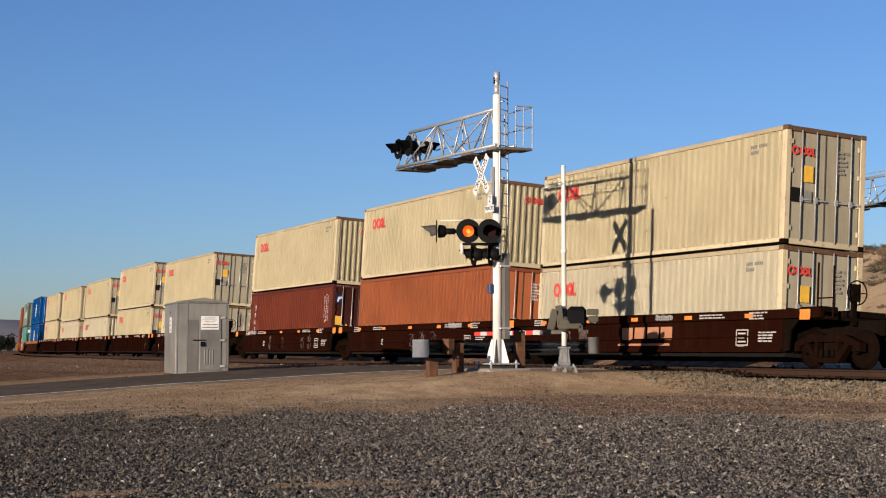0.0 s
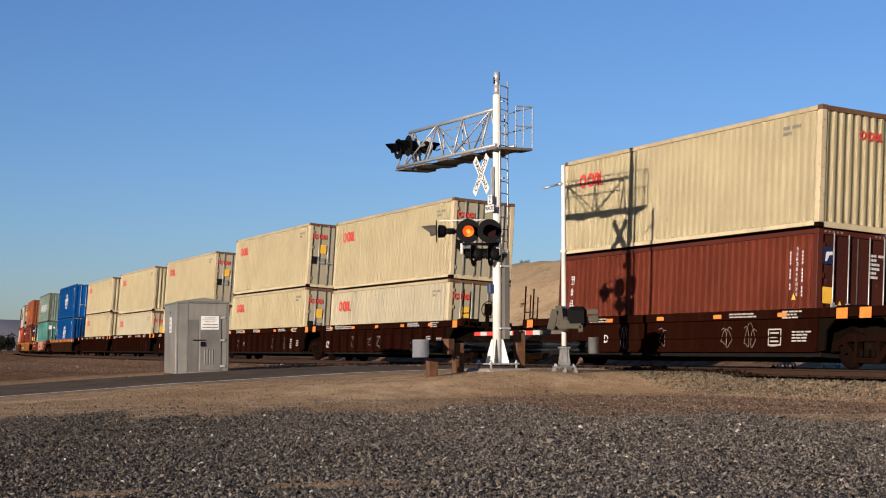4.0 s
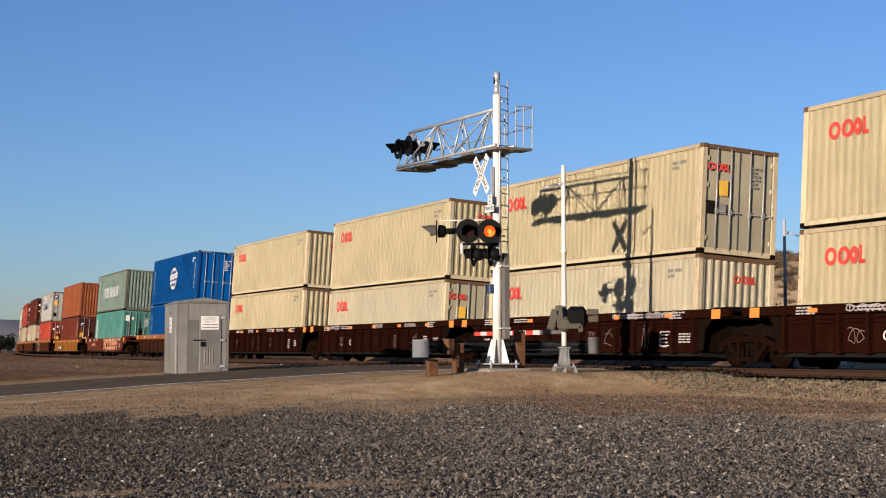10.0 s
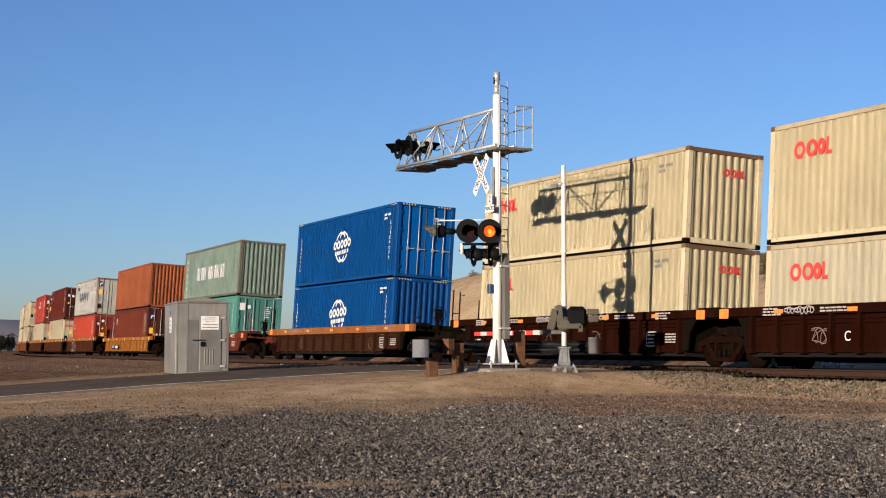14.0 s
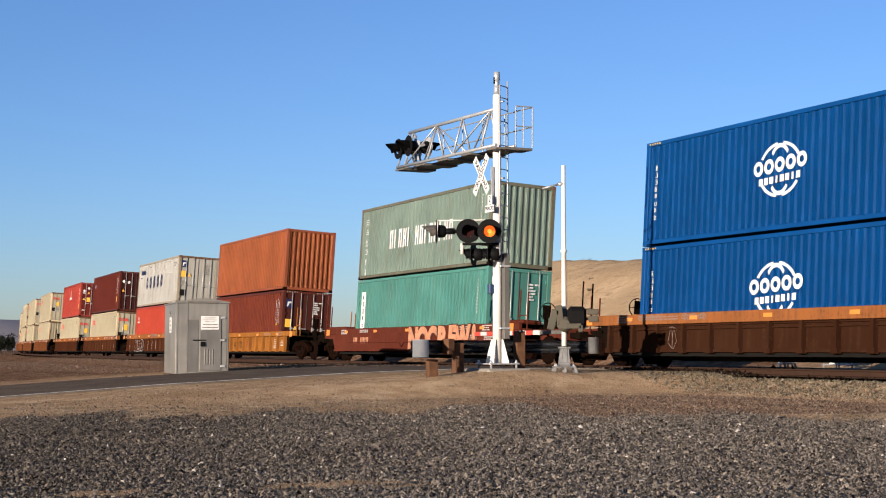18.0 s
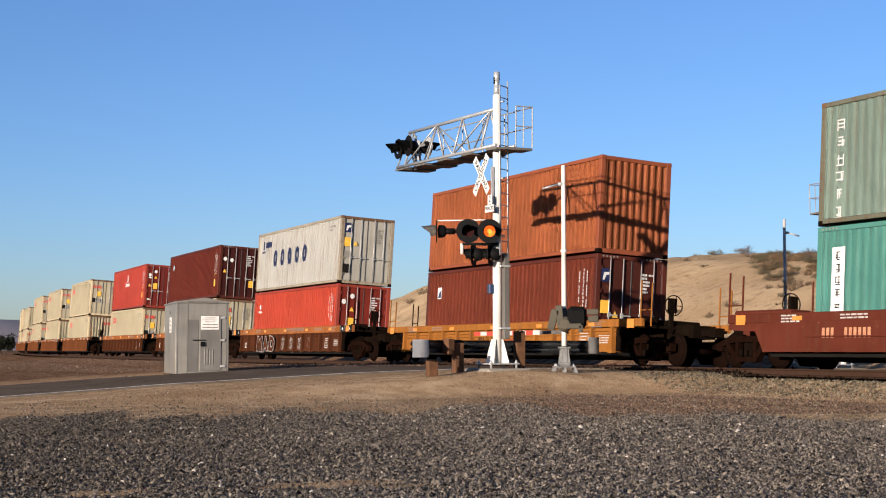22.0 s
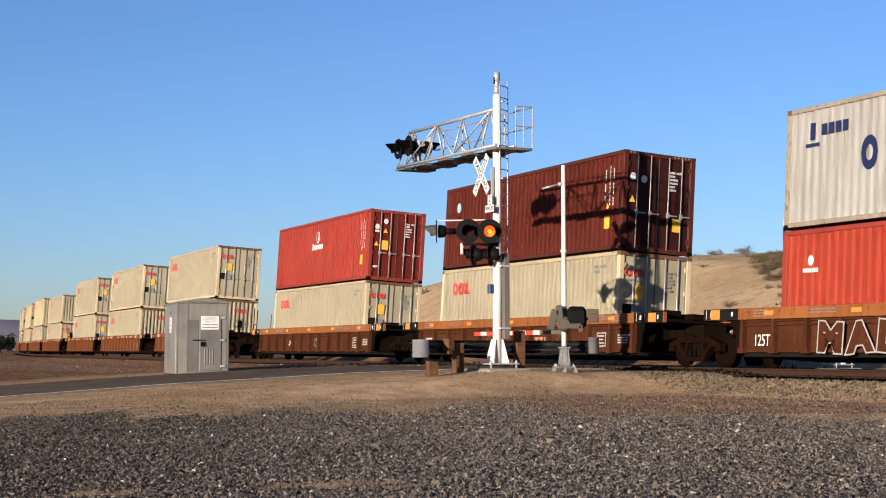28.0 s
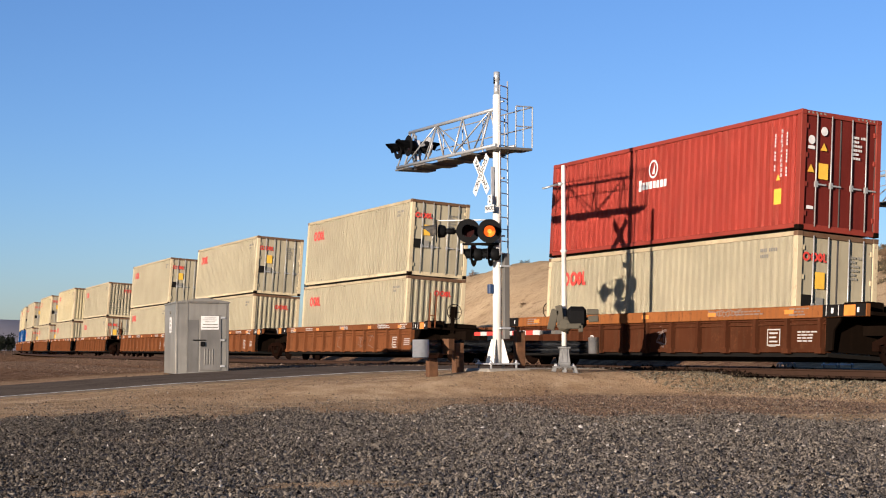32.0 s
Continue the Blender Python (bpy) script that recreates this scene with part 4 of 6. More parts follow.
def well_car(label, body, chord, half, front, rear, ribs=True, front_end=False, rear_end=False, style="", seed=0, lift=0.0):
    """One unit of a double-stack car. front, rear: distances of its trucks from its middle (0: none of its own there)."""
    global SILL_TOP
    SILL_TOP = 1.27 + lift          # top of the side sills over the rail
    car = tagged(new("well_car"), label, "freight car", "cars of the train")
    r = random.Random(seed)
    tall = 0.27 if chord is CAR_ORANGE else 0.21
    for sgn in (-1, 1):
        s = part("well_side", shared(("wellside", half, SILL_TOP), lambda: well_side_bm(half)), body, car)
        s.matrix_basis = pose(0, sgn * (1.505 if style == "crew" else 1.36 if ribs else 1.42), 0, 0, 0, 0 if sgn < 0 else 180)
        c = part("top_chord", shared(("chord", half, tall, SILL_TOP), lambda: boxes((-half - 1.48, half + 1.48, -0.058, 0.06, SILL_TOP - tall, SILL_TOP + 0.012), bevel=0.01)), chord, car)
        c.matrix_basis = pose(0, sgn * 1.42, 0)
        if ribs:
            n = max(2, round(2 * half / (0.98 if half < 7 else 1.2)))
            for i in range(n + 1):
                part("rib", shared(("rib", SILL_TOP), rib_bm), chord if chord is CAR_YELLOW else body, car).matrix_basis = pose(-half + 0.12 + i * (2 * half - 0.24) / n, sgn * 1.42, 0, 0, 0, 0 if sgn < 0 else 180)
    pitch = (2 * half - 0.24) / max(2, round(2 * half / (0.98 if half < 7 else 1.2)))
    panel = lambda i: -half + 0.12 + (i + 0.5) * pitch        # the middle of a panel between ribs
    face = -1.475 if style == "crew" else -1.33 if ribs else -1.39
    outer = -1.42 - 0.058
    if ribs:
        for z in (SILL_TOP - 0.30, SILL_TOP - 0.40):
            for sgn in (-1, 1):
                part("stringer", shared(("stringer", half), lambda: boxes((-half, half, -0.03, 0.03, -0.022, 0.022), bevel=0.006)), body, car).matrix_basis = pose(0, sgn * 1.355, z)
    if seed >= 12:
        for e in (-1, 1):
            end = part("end_panel", shared("endpanel", lambda: boxes((-0.72, 0.72, -0.006, 0.006, -0.135, 0.14))), DARK, car, "black end panel of the chord")
            end.matrix_basis = pose(e * (half + 0.74), outer - 0.004, SILL_TOP - 0.13)
            tagged(part("lettering", shared("endbars", lambda: mark_bars([(-0.60, -0.585, -0.11, 0.12), (-0.42, -0.34, -0.06, 0.06), (-0.18, -0.165, -0.11, 0.12), (0.45, 0.52, -0.05, 0.06)])), WHITE_MARK, end), kind="stuff").matrix_basis = pose(0, -0.004, 0)
    if seed == 12:
        for i, ch in enumerate("MAD"):
            m = pose(panel(2) + 0.3 + i * 0.98, -1.482, 0.66, 90, (3, -4, 5)[i], 0) @ Matrix.Diagonal((1.25, 1.0, 1, 1))
            tagged(link("graffiti", text_mesh(ch, 0.86, 0.002, 0.085), TAG_WHITE, car), "white outlined sprayed letter").matrix_basis = m
            tagged(link("graffiti", text_mesh(ch, 0.86, 0.0025, 0.05), CAR_RUST, car), "brown heart of a sprayed letter").matrix_basis = m @ pose(0, 0, 0.004)
        for i, k in ((5, 0.6), (6, 0.75), (7, 0.7)):
            for j in range(2):
                tag = part("graffiti", squiggle(i * 7 + j, k, 0.62, 3 - j), TAG_WHITE, car, "pale sprayed letters on the side")
                tag.matrix_basis = pose(panel(i), face - 0.002 - 0.002 * j, 0.66)
    n = 5
    for i in range(n):
        x = -half + 1.2 + i * (2 * half - 2.4) / (n - 1)
        part("reflector", shared("reflector", lambda: mark_bars([(-0.17, 0.17, -0.05, 0.05)])), REFLECTOR, car).matrix_basis = pose(x, outer, SILL_TOP - 0.12)
    for e in (-1, 1):
        part("reflector", shared("bigreflector", lambda: mark_bars([(-0.19, 0.19, -0.12, 0.12)])), REFLECTOR, car, "large orange reflector").matrix_basis = pose(e * (half + 0.95), outer - 0.012, SILL_TOP - 0.13)
        tagged(part("lettering", shared(("lines", e), lambda: car_text_lines(7 + e, 3, 0.7)), TAG_GREY if chord in (CAR_YELLOW, CAR_ORANGE) else CAR_MARK, car), kind="stuff").matrix_basis = pose(e * (half - 0.9) - 0.3, outer, SILL_TOP - 0.07)
        tagged(part("lettering", shared(("lines2", e), lambda: car_text_lines(17 + e, 2, 1.1)), TAG_GREY if chord in (CAR_YELLOW, CAR_ORANGE) else CAR_MARK, car), kind="stuff").matrix_basis = pose(e * (half - 3.0) - 0.3, outer, SILL_TOP - 0.09)
    tagged(part("lettering", shared("linesC", lambda: car_text_lines(29, 4, 0.6)), CAR_MARK, car), kind="stuff").matrix_basis = pose(-panel(0) - 0.32, face - 0.004, 0.82)
    tagged(part("data_box", shared("databox", lambda: ring_frame(0.25, 0.20)), CAR_MARK, car, "white stencilled data box"), kind="stuff").matrix_basis = pose(-panel(1), face - 0.004, 0.72)
    part("well_floor", shared(("wellfloor", half), lambda: boxes((-half, half, -1.28, 1.28, 0.26, 0.355))), DARK, car)
    if not ribs:
        part("side_pipe", shared(("sidepipe", half), lambda: rods(((-half * 0.8, -0.03, 0.72), (-0.7, -0.03, 0.70), 0.02), ((-0.7, -0.03, 0.70), (-0.45, -0.03, 0.52), 0.02), ((-0.45, -0.03, 0.52), (-0.2, -0.03, 0.70), 0.02), ((-0.2, -0.03, 0.70), (half * 0.8, -0.03, 0.74), 0.02), n=6)), body, car).matrix_basis = pose(0, face, 0)
    # marks and sprayed tags
    if style == "emblem":
        pieces("emblem", "emblem4", lambda: mark_bars([(-1.3, -0.75, -0.17, 0.17), (-0.65, -0.1, -0.17, 0.17), (0.0, 0.55, -0.17, 0.17), (0.65, 1.2, -0.17, 0.17), (-1.5, 1.1, -0.33, -0.27)]), TAG_ORANGE, car, "faded orange painted emblem", pose(0.55, face - 0.002, 0.86))
    if style == "tee":
        pieces("emblem", "emblem3c", lambda: mark_bars([(-0.42, -0.16, 0.08, 0.16), (-0.33, -0.25, -0.16, 0.08), (-0.12, 0.14, 0.08, 0.16), (-0.03, 0.05, -0.16, 0.08), (0.18, 0.44, -0.05, 0.05), (0.20, 0.29, 0.05, 0.16), (0.33, 0.42, -0.16, -0.05)]), TAG_ORANGE, car, "faded pale painted emblem", pose(panel(7), face - 0.003, 0.66))
        for words, x, size, tone in (("125T", panel(0), 0.40, WHITE_MARK), ("53", panel(1) + 0.35, 0.52, TAG_DARK)):
            link("lettering", text_mesh(words, size), tone, car).matrix_basis = pose(x, face - 0.006, 0.70, 90, 0, 0) @ Matrix.Diagonal((0.8, 1, 1, 1))
    if style == "crew":
        for e in (-1, 1):
            part("end_hood", shared("endhood", lambda: boxes((-1.1, 1.1, -0.35, 0.35, SILL_TOP - 0.02, SILL_TOP + 0.12), bevel=0.05)), body, car, "raised reddish brown hood over the car's end").matrix_basis = pose(e * (half + 0.35), -1.0, 0)
        # sprayed block letters, each leaning its own way, with a dark outline
        words = "NO CREW!"
        for i, ch in enumerate(words.replace(" ", "")):
            m = pose(0.66 + i * 0.86, outer - 0.012, 0.745 + r.uniform(-0.02, 0.02), 90, r.uniform(-5, 5), 0) @ Matrix(((1, r.uniform(-0.12, 0.16), 0, 0), (0, 1, 0, 0), (0, 0, 1, 0), (0, 0, 0, 1))) @ Matrix.Diagonal((1.10, 1.14, 1, 1))
            line = link("graffiti", text_mesh(ch, 0.98, 0.003, 0.105), TAG_DARK, car)
            tagged(line, "dark outline of a sprayed letter").matrix_basis = m
            fill = link("graffiti", text_mesh(ch, 0.98, 0.0045, 0.066), TAG_PEACH, car)
            tagged(fill, "pale orange sprayed letter").matrix_basis = m @ pose(-0.02, 0.01, 0.004)
        tagged(part("lettering", shared("bigbars", lambda: mark_bars([(i * 0.19, i * 0.19 + 0.12, -0.15, 0.15) for i in range(11) if i not in (3, 4)])), TAG_PEACH, car), kind="stuff").matrix_basis = pose(-half + 2.1, outer - 0.004, 0.80) @ Matrix.Diagonal((0.8, 1, 0.75, 1))
    if style == "forty":
        t = link("lettering", text_mesh("40", 0.62), BLACK, car)
        t.matrix_basis = pose(panel(5), face - 0.006, 0.66, 90, 0, 0) @ Matrix.Diagonal((0.8, 1, 1, 1))
        plate = part("number_plate", shared("dplate", lambda: mark_bars([(-1.25, 1.25, -0.14, 0.14)])), BLACK, car, "black plate with white bars")
        plate.matrix_basis = pose(-3.6, -1.42 - 0.052, 0.62)
        part("graffiti", squiggle(5, 0.34, 0.8, 6), TAG_DARK, car, "black sprayed tag").matrix_basis = pose(panel(6), face - 0.002, 0.70)
        pieces("emblem", "emblem3b", lambda: mark_bars([(-0.42, -0.16, 0.08, 0.16), (-0.33, -0.25, -0.16, 0.08), (-0.12, 0.14, 0.08, 0.16), (-0.03, 0.05, -0.16, 0.08), (0.18, 0.44, -0.05, 0.05), (0.20, 0.29, 0.05, 0.16), (0.33, 0.42, -0.16, -0.05)]), RUST_MARK, car, "rust red painted emblem", pose(panel(7), face - 0.003, 0.64))
        tagged(part("lettering", shared("dplatebars", lambda: mark_bars([(0.18 + i * 0.17, 0.29 + i * 0.17, -0.09, 0.09) for i in range(6)])), WHITE_MARK, plate), kind="stuff").matrix_basis = pose(0, -0.005, 0)
        link("lettering", text_mesh("DTTX", 0.27), WHITE_MARK, plate).matrix_basis = pose(-0.62, -0.009, 0, 90, 0, 0)
    if style == "unit":
        t = link("lettering", text_mesh("125T" if seed == 12 else "125-T", 0.40), WHITE_MARK, car)
        t.matrix_basis = pose(panel(0) + 0.05, face - 0.006, 0.64, 90, 0, 0) @ Matrix.Diagonal((0.75, 1, 1, 1))
    if style in ("C", "D", "E"):
        t = link("lettering", text_mesh(style, 0.32), WHITE_MARK, car)
        t.matrix_basis = pose(panel(3), face - 0.006, 0.72, 90, 0, 0)
    if style not in ("crew", "forty"):
        for i in range(4 if body is CAR_BROWN else 3):
            k = r.uniform(0.45, 0.75)
            tag = part("graffiti", squiggle(r.random(), k, r.uniform(0.35, 0.6), r.choice((1, 1, 2))), TAG_GREY, car, "thin sprayed tag")
            tag.matrix_basis = pose(panel(r.randint(2, 10)), face - 0.002 if ribs else face, 0.72)
        for i in range(2):
            tag = part("graffiti", squiggle(r.random(), 0.15, r.uniform(0.8, 1.5), r.choice((9, 11, 13))), TAG_WHITE if chord is not CAR_ORANGE else TAG_GREY, car, "white sprayed tag along the chord")
            tag.matrix_basis = pose(r.uniform(-half + 1.5, half - 1.5), outer - 0.001, SILL_TOP - 0.10)
    for e, has_end in ((1, front_end), (-1, rear_end)):
        f = part("end_frame", shared(("endframe", half, has_end, style == "crew", SILL_TOP), lambda: end_frame_bm(half, 2.35 if has_end else 1.75, style == "crew")), body if style == "crew" else TRUCK_DIRT, car)
        f.matrix_basis = pose(0, 0, 0, 0, 0, 0 if e > 0 else 180)
        part("end_deck", shared(("enddeck", SILL_TOP), lambda: boxes((0.1, 1.4, -0.5, 0.5, SILL_TOP - 0.14, SILL_TOP + 0.02), (0.25, 1.1, -1.1, -0.65, SILL_TOP - 0.14, SILL_TOP + 0.09), bevel=0.02)), TRUCK_DIRT, car).matrix_basis = pose(e * half, 0, 0, 0, 0, 0 if e > 0 else 180)
        if has_end:
            part("coupler", shared("coupler", lambda: boxes((0, 0.62, -0.11, 0.11, 0.86, 1.04), (0.5, 0.75, -0.17, 0.17, 0.82, 1.08), bevel=0.02)), TRUCK_DIRT, car).matrix_basis = pose(e * (half + 2.3), 0, 0, 0, 0, 0 if e > 0 else 180)
            part("brake_wheel", shared("handbrake", hand_brake_bm), TRUCK_DIRT, car, "round hand brake wheel").matrix_basis = pose(e * (half + 1.55), -0.5 * e, SILL_TOP + 0.42, 0, 0, 0 if e > 0 else 180)
            for y in (-1.3, 1.3):
                part("stanchion", shared(("stanchion", SILL_TOP), lambda: rods(((0, 0, SILL_TOP - 0.2), (0, 0, SILL_TOP + 1.08), 0.024), ((0.55, 0, SILL_TOP - 0.2), (0.55, 0, SILL_TOP + 0.98), 0.024), ((0, 0, SILL_TOP + 0.25), (0.55, 0, SILL_TOP + 0.25), 0.018), n=6)), chord if chord is not CAR_ORANGE else TRUCK_DIRT, car).matrix_basis = pose(e * (half + 1.15) - (0.55 if e < 0 else 0), y, 0)
    for x in (front, -rear):
        if x:
            truck(car, x)
    return car


def ring_frame(w, h):
    return boxes((-w, w, -0.003, 0, h - 0.03, h), (-w, w, -0.003, 0, -h, -h + 0.03), (-w, -w + 0.03, -0.003, 0, -h + 0.03, h - 0.03), (w - 0.03, w, -0.003, 0, -h + 0.03, h - 0.03), *[(-w + 0.08, w - 0.1 - 0.05 * (i % 2), -0.003, 0, h - 0.12 - i * 0.1, h - 0.08 - i * 0.1) for i in range(4)])


STYLES = {1: "emblem", 2: "E", 3: "D", 4: "unit", 5: "C", 6: "unit", 7: "C", 8: "unit", 10: "crew", 11: "forty", 12: "unit", 13: "tee", 14: "D"}


def text_mesh(words, size, depth=0.004, bold=0.0):
    cu = bpy.data.curves.new("words", "FONT")
    cu.body, cu.size, cu.extrude, cu.align_x, cu.align_y = words, size, depth, "CENTER", "CENTER"
    cu.offset = bold
    tmp = bpy.data.objects.new("words", cu)
    scene.collection.objects.link(tmp)
    me = bpy.data.meshes.new_from_object(tmp.evaluated_get(bpy.context.evaluated_depsgraph_get()))
    bpy.data.objects.remove(tmp)
    me.materials.clear()
    return me


# ---- the train ----
# rows: middle of the unit along the track at the start, containers (lower, upper), car
BNSF_CAR = ("dark brown smooth-sided double-stack well car", CAR_BROWN, CAR_BROWN, 6.4, False, 0.09)
RIB_CAR = ("dark brown ribbed double-stack well car with graffiti", CAR_BROWN, CAR_BROWN, 6.4, True, 0.17)
RUST_CAR = ("rusty ribbed double-stack well car with orange top chord", CAR_RUST, CAR_ORANGE, 7.4, True, 0.15)
DARK_RUST_CAR = ("dark brown ribbed double-stack well car with orange top chord", CAR_DARK_RUST, CAR_ORANGE, 7.4, True, 0.10)
OLD_RUST_CAR = ("orange-rust ribbed double-stack well car", CAR_OLD_RUST, CAR_OLD_RUST, 7.4, True, 0.15)
RED_CAR = ("weathered reddish brown double-stack well car", CAR_RED, CAR_RED, 7.6, False, 0.0)
YELLOW_CAR = ("weathered yellow double-stack well car", CAR_YELLOW, CAR_YELLOW, 7.6, True, 0.0)
cream = lambda paint_=None, high=True, doors=True, text="cream corrugated shipping container with a red emblem": container(text, paint_ or CREAM, high, doors, "red", GREY_MARK)
TRAIN = [
    # s, (lower), (upper), car, front end?, rear end?
    (58.1, ("cream",), ("cream",), RIB_CAR, 0, 1),
    (37.82, ("pale", 0, 1), ("cream", 1, 1), BNSF_CAR, 1, 0),
    (22.22, ("orange", 1, 1), ("cream", 1, 0), BNSF_CAR, 0, 0),
    (6.76, ("brick", 1, 1), ("cream", 1, 0), BNSF_CAR, 0, 1),
    (-13.48, ("pale", 0, 1), ("cream", 1, 1), RIB_CAR, 1, 0),
    (-29.17, ("cream", 1, 1), ("cream", 1, 1), RIB_CAR, 0, 0),
    (-45.45, ("pale", 0, 0), ("cream", 1, 1), RIB_CAR, 0, 0),
    (-61.20, ("pale", 0, 1), ("cream", 1, 0), RIB_CAR, 0, 0),
    (-76.90, ("cream", 1, 0), ("cream", 0, 0), RIB_CAR, 0, 1),
    (-96.87, ("blue", 1, 0), ("blue", 1, 1), DARK_RUST_CAR, 1, 1),
    (-118.68, ("teal", 1, 1), ("sage", 1, 0), RED_CAR, 1, 1),
    (-140.82, ("brick_small", 1, 1), ("orange", 1, 0), YELLOW_CAR, 1, 1),
    (-162.60, ("vermilion", 1, 1), ("white", 1, 1), RUST_CAR, 1, 0),
    (-182.19, ("grey", 1, 1), ("maroon", 1, 1), RUST_CAR, 0, 0),
    (-201.84, ("grey", 1, 1), ("red", 1, 1), RUST_CAR, 0, 1),
    (-225.18, ("grey", 1, 0), ("grey", 1, 1), OLD_RUST_CAR, 1, 0),
    (-245.29, ("grey", 1, 0), ("grey", 1, 1), OLD_RUST_CAR, 0, 0),
    (-264.50, ("grey", 1, 1), ("grey", 1, 1), OLD_RUST_CAR, 0, 1),
    (-286.31, ("grey", 0, 1), ("grey", 0, 0), OLD_RUST_CAR, 1, 0),
    (-305.5, ("grey", 0, 0), ("cream", 1, 0), OLD_RUST_CAR, 0, 0),
    (-324.7, ("grey", 0, 1), ("cream", 1, 1), OLD_RUST_CAR, 0, 1),
    (-347.0, ("grey", 0, 1), ("grey", 1, 1), OLD_RUST_CAR, 1, 0),
    (-366.5, ("blue", 0, 1), ("cream", 1, 1), OLD_RUST_CAR, 0, 0),
    (-386.0, ("blue", 0, 1), ("grey", 1, 1), OLD_RUST_CAR, 0, 1),
]


def load(kind, high=1, doors=1):
    high, doors = bool(high), bool(doors)
    if kind == "cream":
        return cream(None, high, doors)
    if kind == "pale":
        return cream(WHITE_CREAM, high, doors, "pale cream shipping container with a red emblem")
    if kind == "grey":
        return cream(GREY_CREAM, high, doors, "greyish cream shipping container with a red emblem")
    if kind == "orange":
        return container("orange-brown corrugated shipping container", ORANGE, high, doors)
    if kind == "brick":
        return container("brick red shipping container with white lettering", BRICK, high, doors, "letters")
    if kind == "brick_small":
        return container("brick red shipping container with a small white emblem", BRICK, high, doors, "small")
    if kind == "maroon":
        return container("dark maroon shipping container with white markings", MAROON, high, doors, "disc")
    if kind == "red":
        return container("bright red shipping container with a white emblem", RED, high, doors, "sail")
    if kind == "vermilion":
        return container("vermilion red shipping container", VERMILION, high, doors, "round")
    if kind == "blue":
        return container("blue shipping container with a white globe emblem", BLUE, high, doors, "globe")
    if kind == "sage":
        return container("rust-streaked sage green shipping container", SAGE, high, doors, "row")
    if kind == "teal":
        return container("teal green shipping container with white strip", TEAL, high, doors, "strip")
    return container("off-white shipping container with a navy emblem", OFFWHITE, high, doors, "navy", GREY_MARK)


ROLLING = []                          # thing, distance along the track at the start, height above the rail
for i, (s, low, up, (text, body, chord, half, ribs, lift), fe, re) in enumerate(TRAIN):
    nxt = TRAIN[i + 1][0] if i + 1 < len(TRAIN) else s - 20
    # a unit owns the truck at its front when it heads a car, and the truck behind it
    front = half + 1.25 if fe else 0
    rear = half + 1.25 if re else (s - nxt) / 2
    car = well_car(text, body, chord, half, front, rear, ribs, bool(fe), bool(re), STYLES.get(i, ""), i, lift)
    ROLLING.append((car, s, 0.0))
    lower, upper = load(*low), load(*up)
    ROLLING.append((lower, s, 0.37))
    ROLLING.append((upper, s, 0.37 + (2.896 if (low[1] if len(low) > 1 else 1) else 2.591) + 0.03))


# ---- crossing signal ----
def grounded(x, y):
    return float(ground_z(np.array([[x]]), np.array([[y]]))[0, 0])


ARM_TURN = math.degrees(math.atan2(ALONG.y, ALONG.x))   # local +x along the track towards the train's head
SHUTTERS = []                                           # leaves added over the two glowing lenses, to imitate their flashing in turn


BULB = glow("bulb_glow", (1.0, 0.36, 0.03), 0.70)


def ring_plate(r0, r1, n=30, thick=0.014):
    bm = bmesh.new()
    ring = lambda r, y: [bm.verts.new((r * math.cos(2 * math.pi * i / n), y, r * math.sin(2 * math.pi * i / n))) for i in range(n)]
    a, b, c, d = ring(r0, -thick / 2), ring(r1, -thick / 2), ring(r1, thick / 2), ring(r0, thick / 2)
    for p, q in ((a, b), (b, c), (c, d), (d, a)):
        for i in range(n):
            bm.faces.new((p[i], q[i], q[(i + 1) % n], p[(i + 1) % n]))
    return bm


def hood_bm():
    hood = bmesh.new()
    rows = []
    for k in range(13):
        a = math.pi * (-0.18 + 1.36 * k / 12)
        reach = 0.16 + 0.24 * max(0.0, math.sin(a))
        rows.append([hood.verts.new((r * math.cos(a), -y, r * math.sin(a) - drop)) for y, r, drop in ((0.0, 0.168, 0), (reach * 0.5, 0.168, 0.012), (reach, 0.163, 0.035))])
    for p, q in zip(rows, rows[1:]):
        for i in range(2):
            hood.faces.new((p[i], p[i + 1], q[i + 1], q[i]))
    bmesh.ops.solidify(hood, geom=hood.faces[:], thickness=0.005)
    return hood


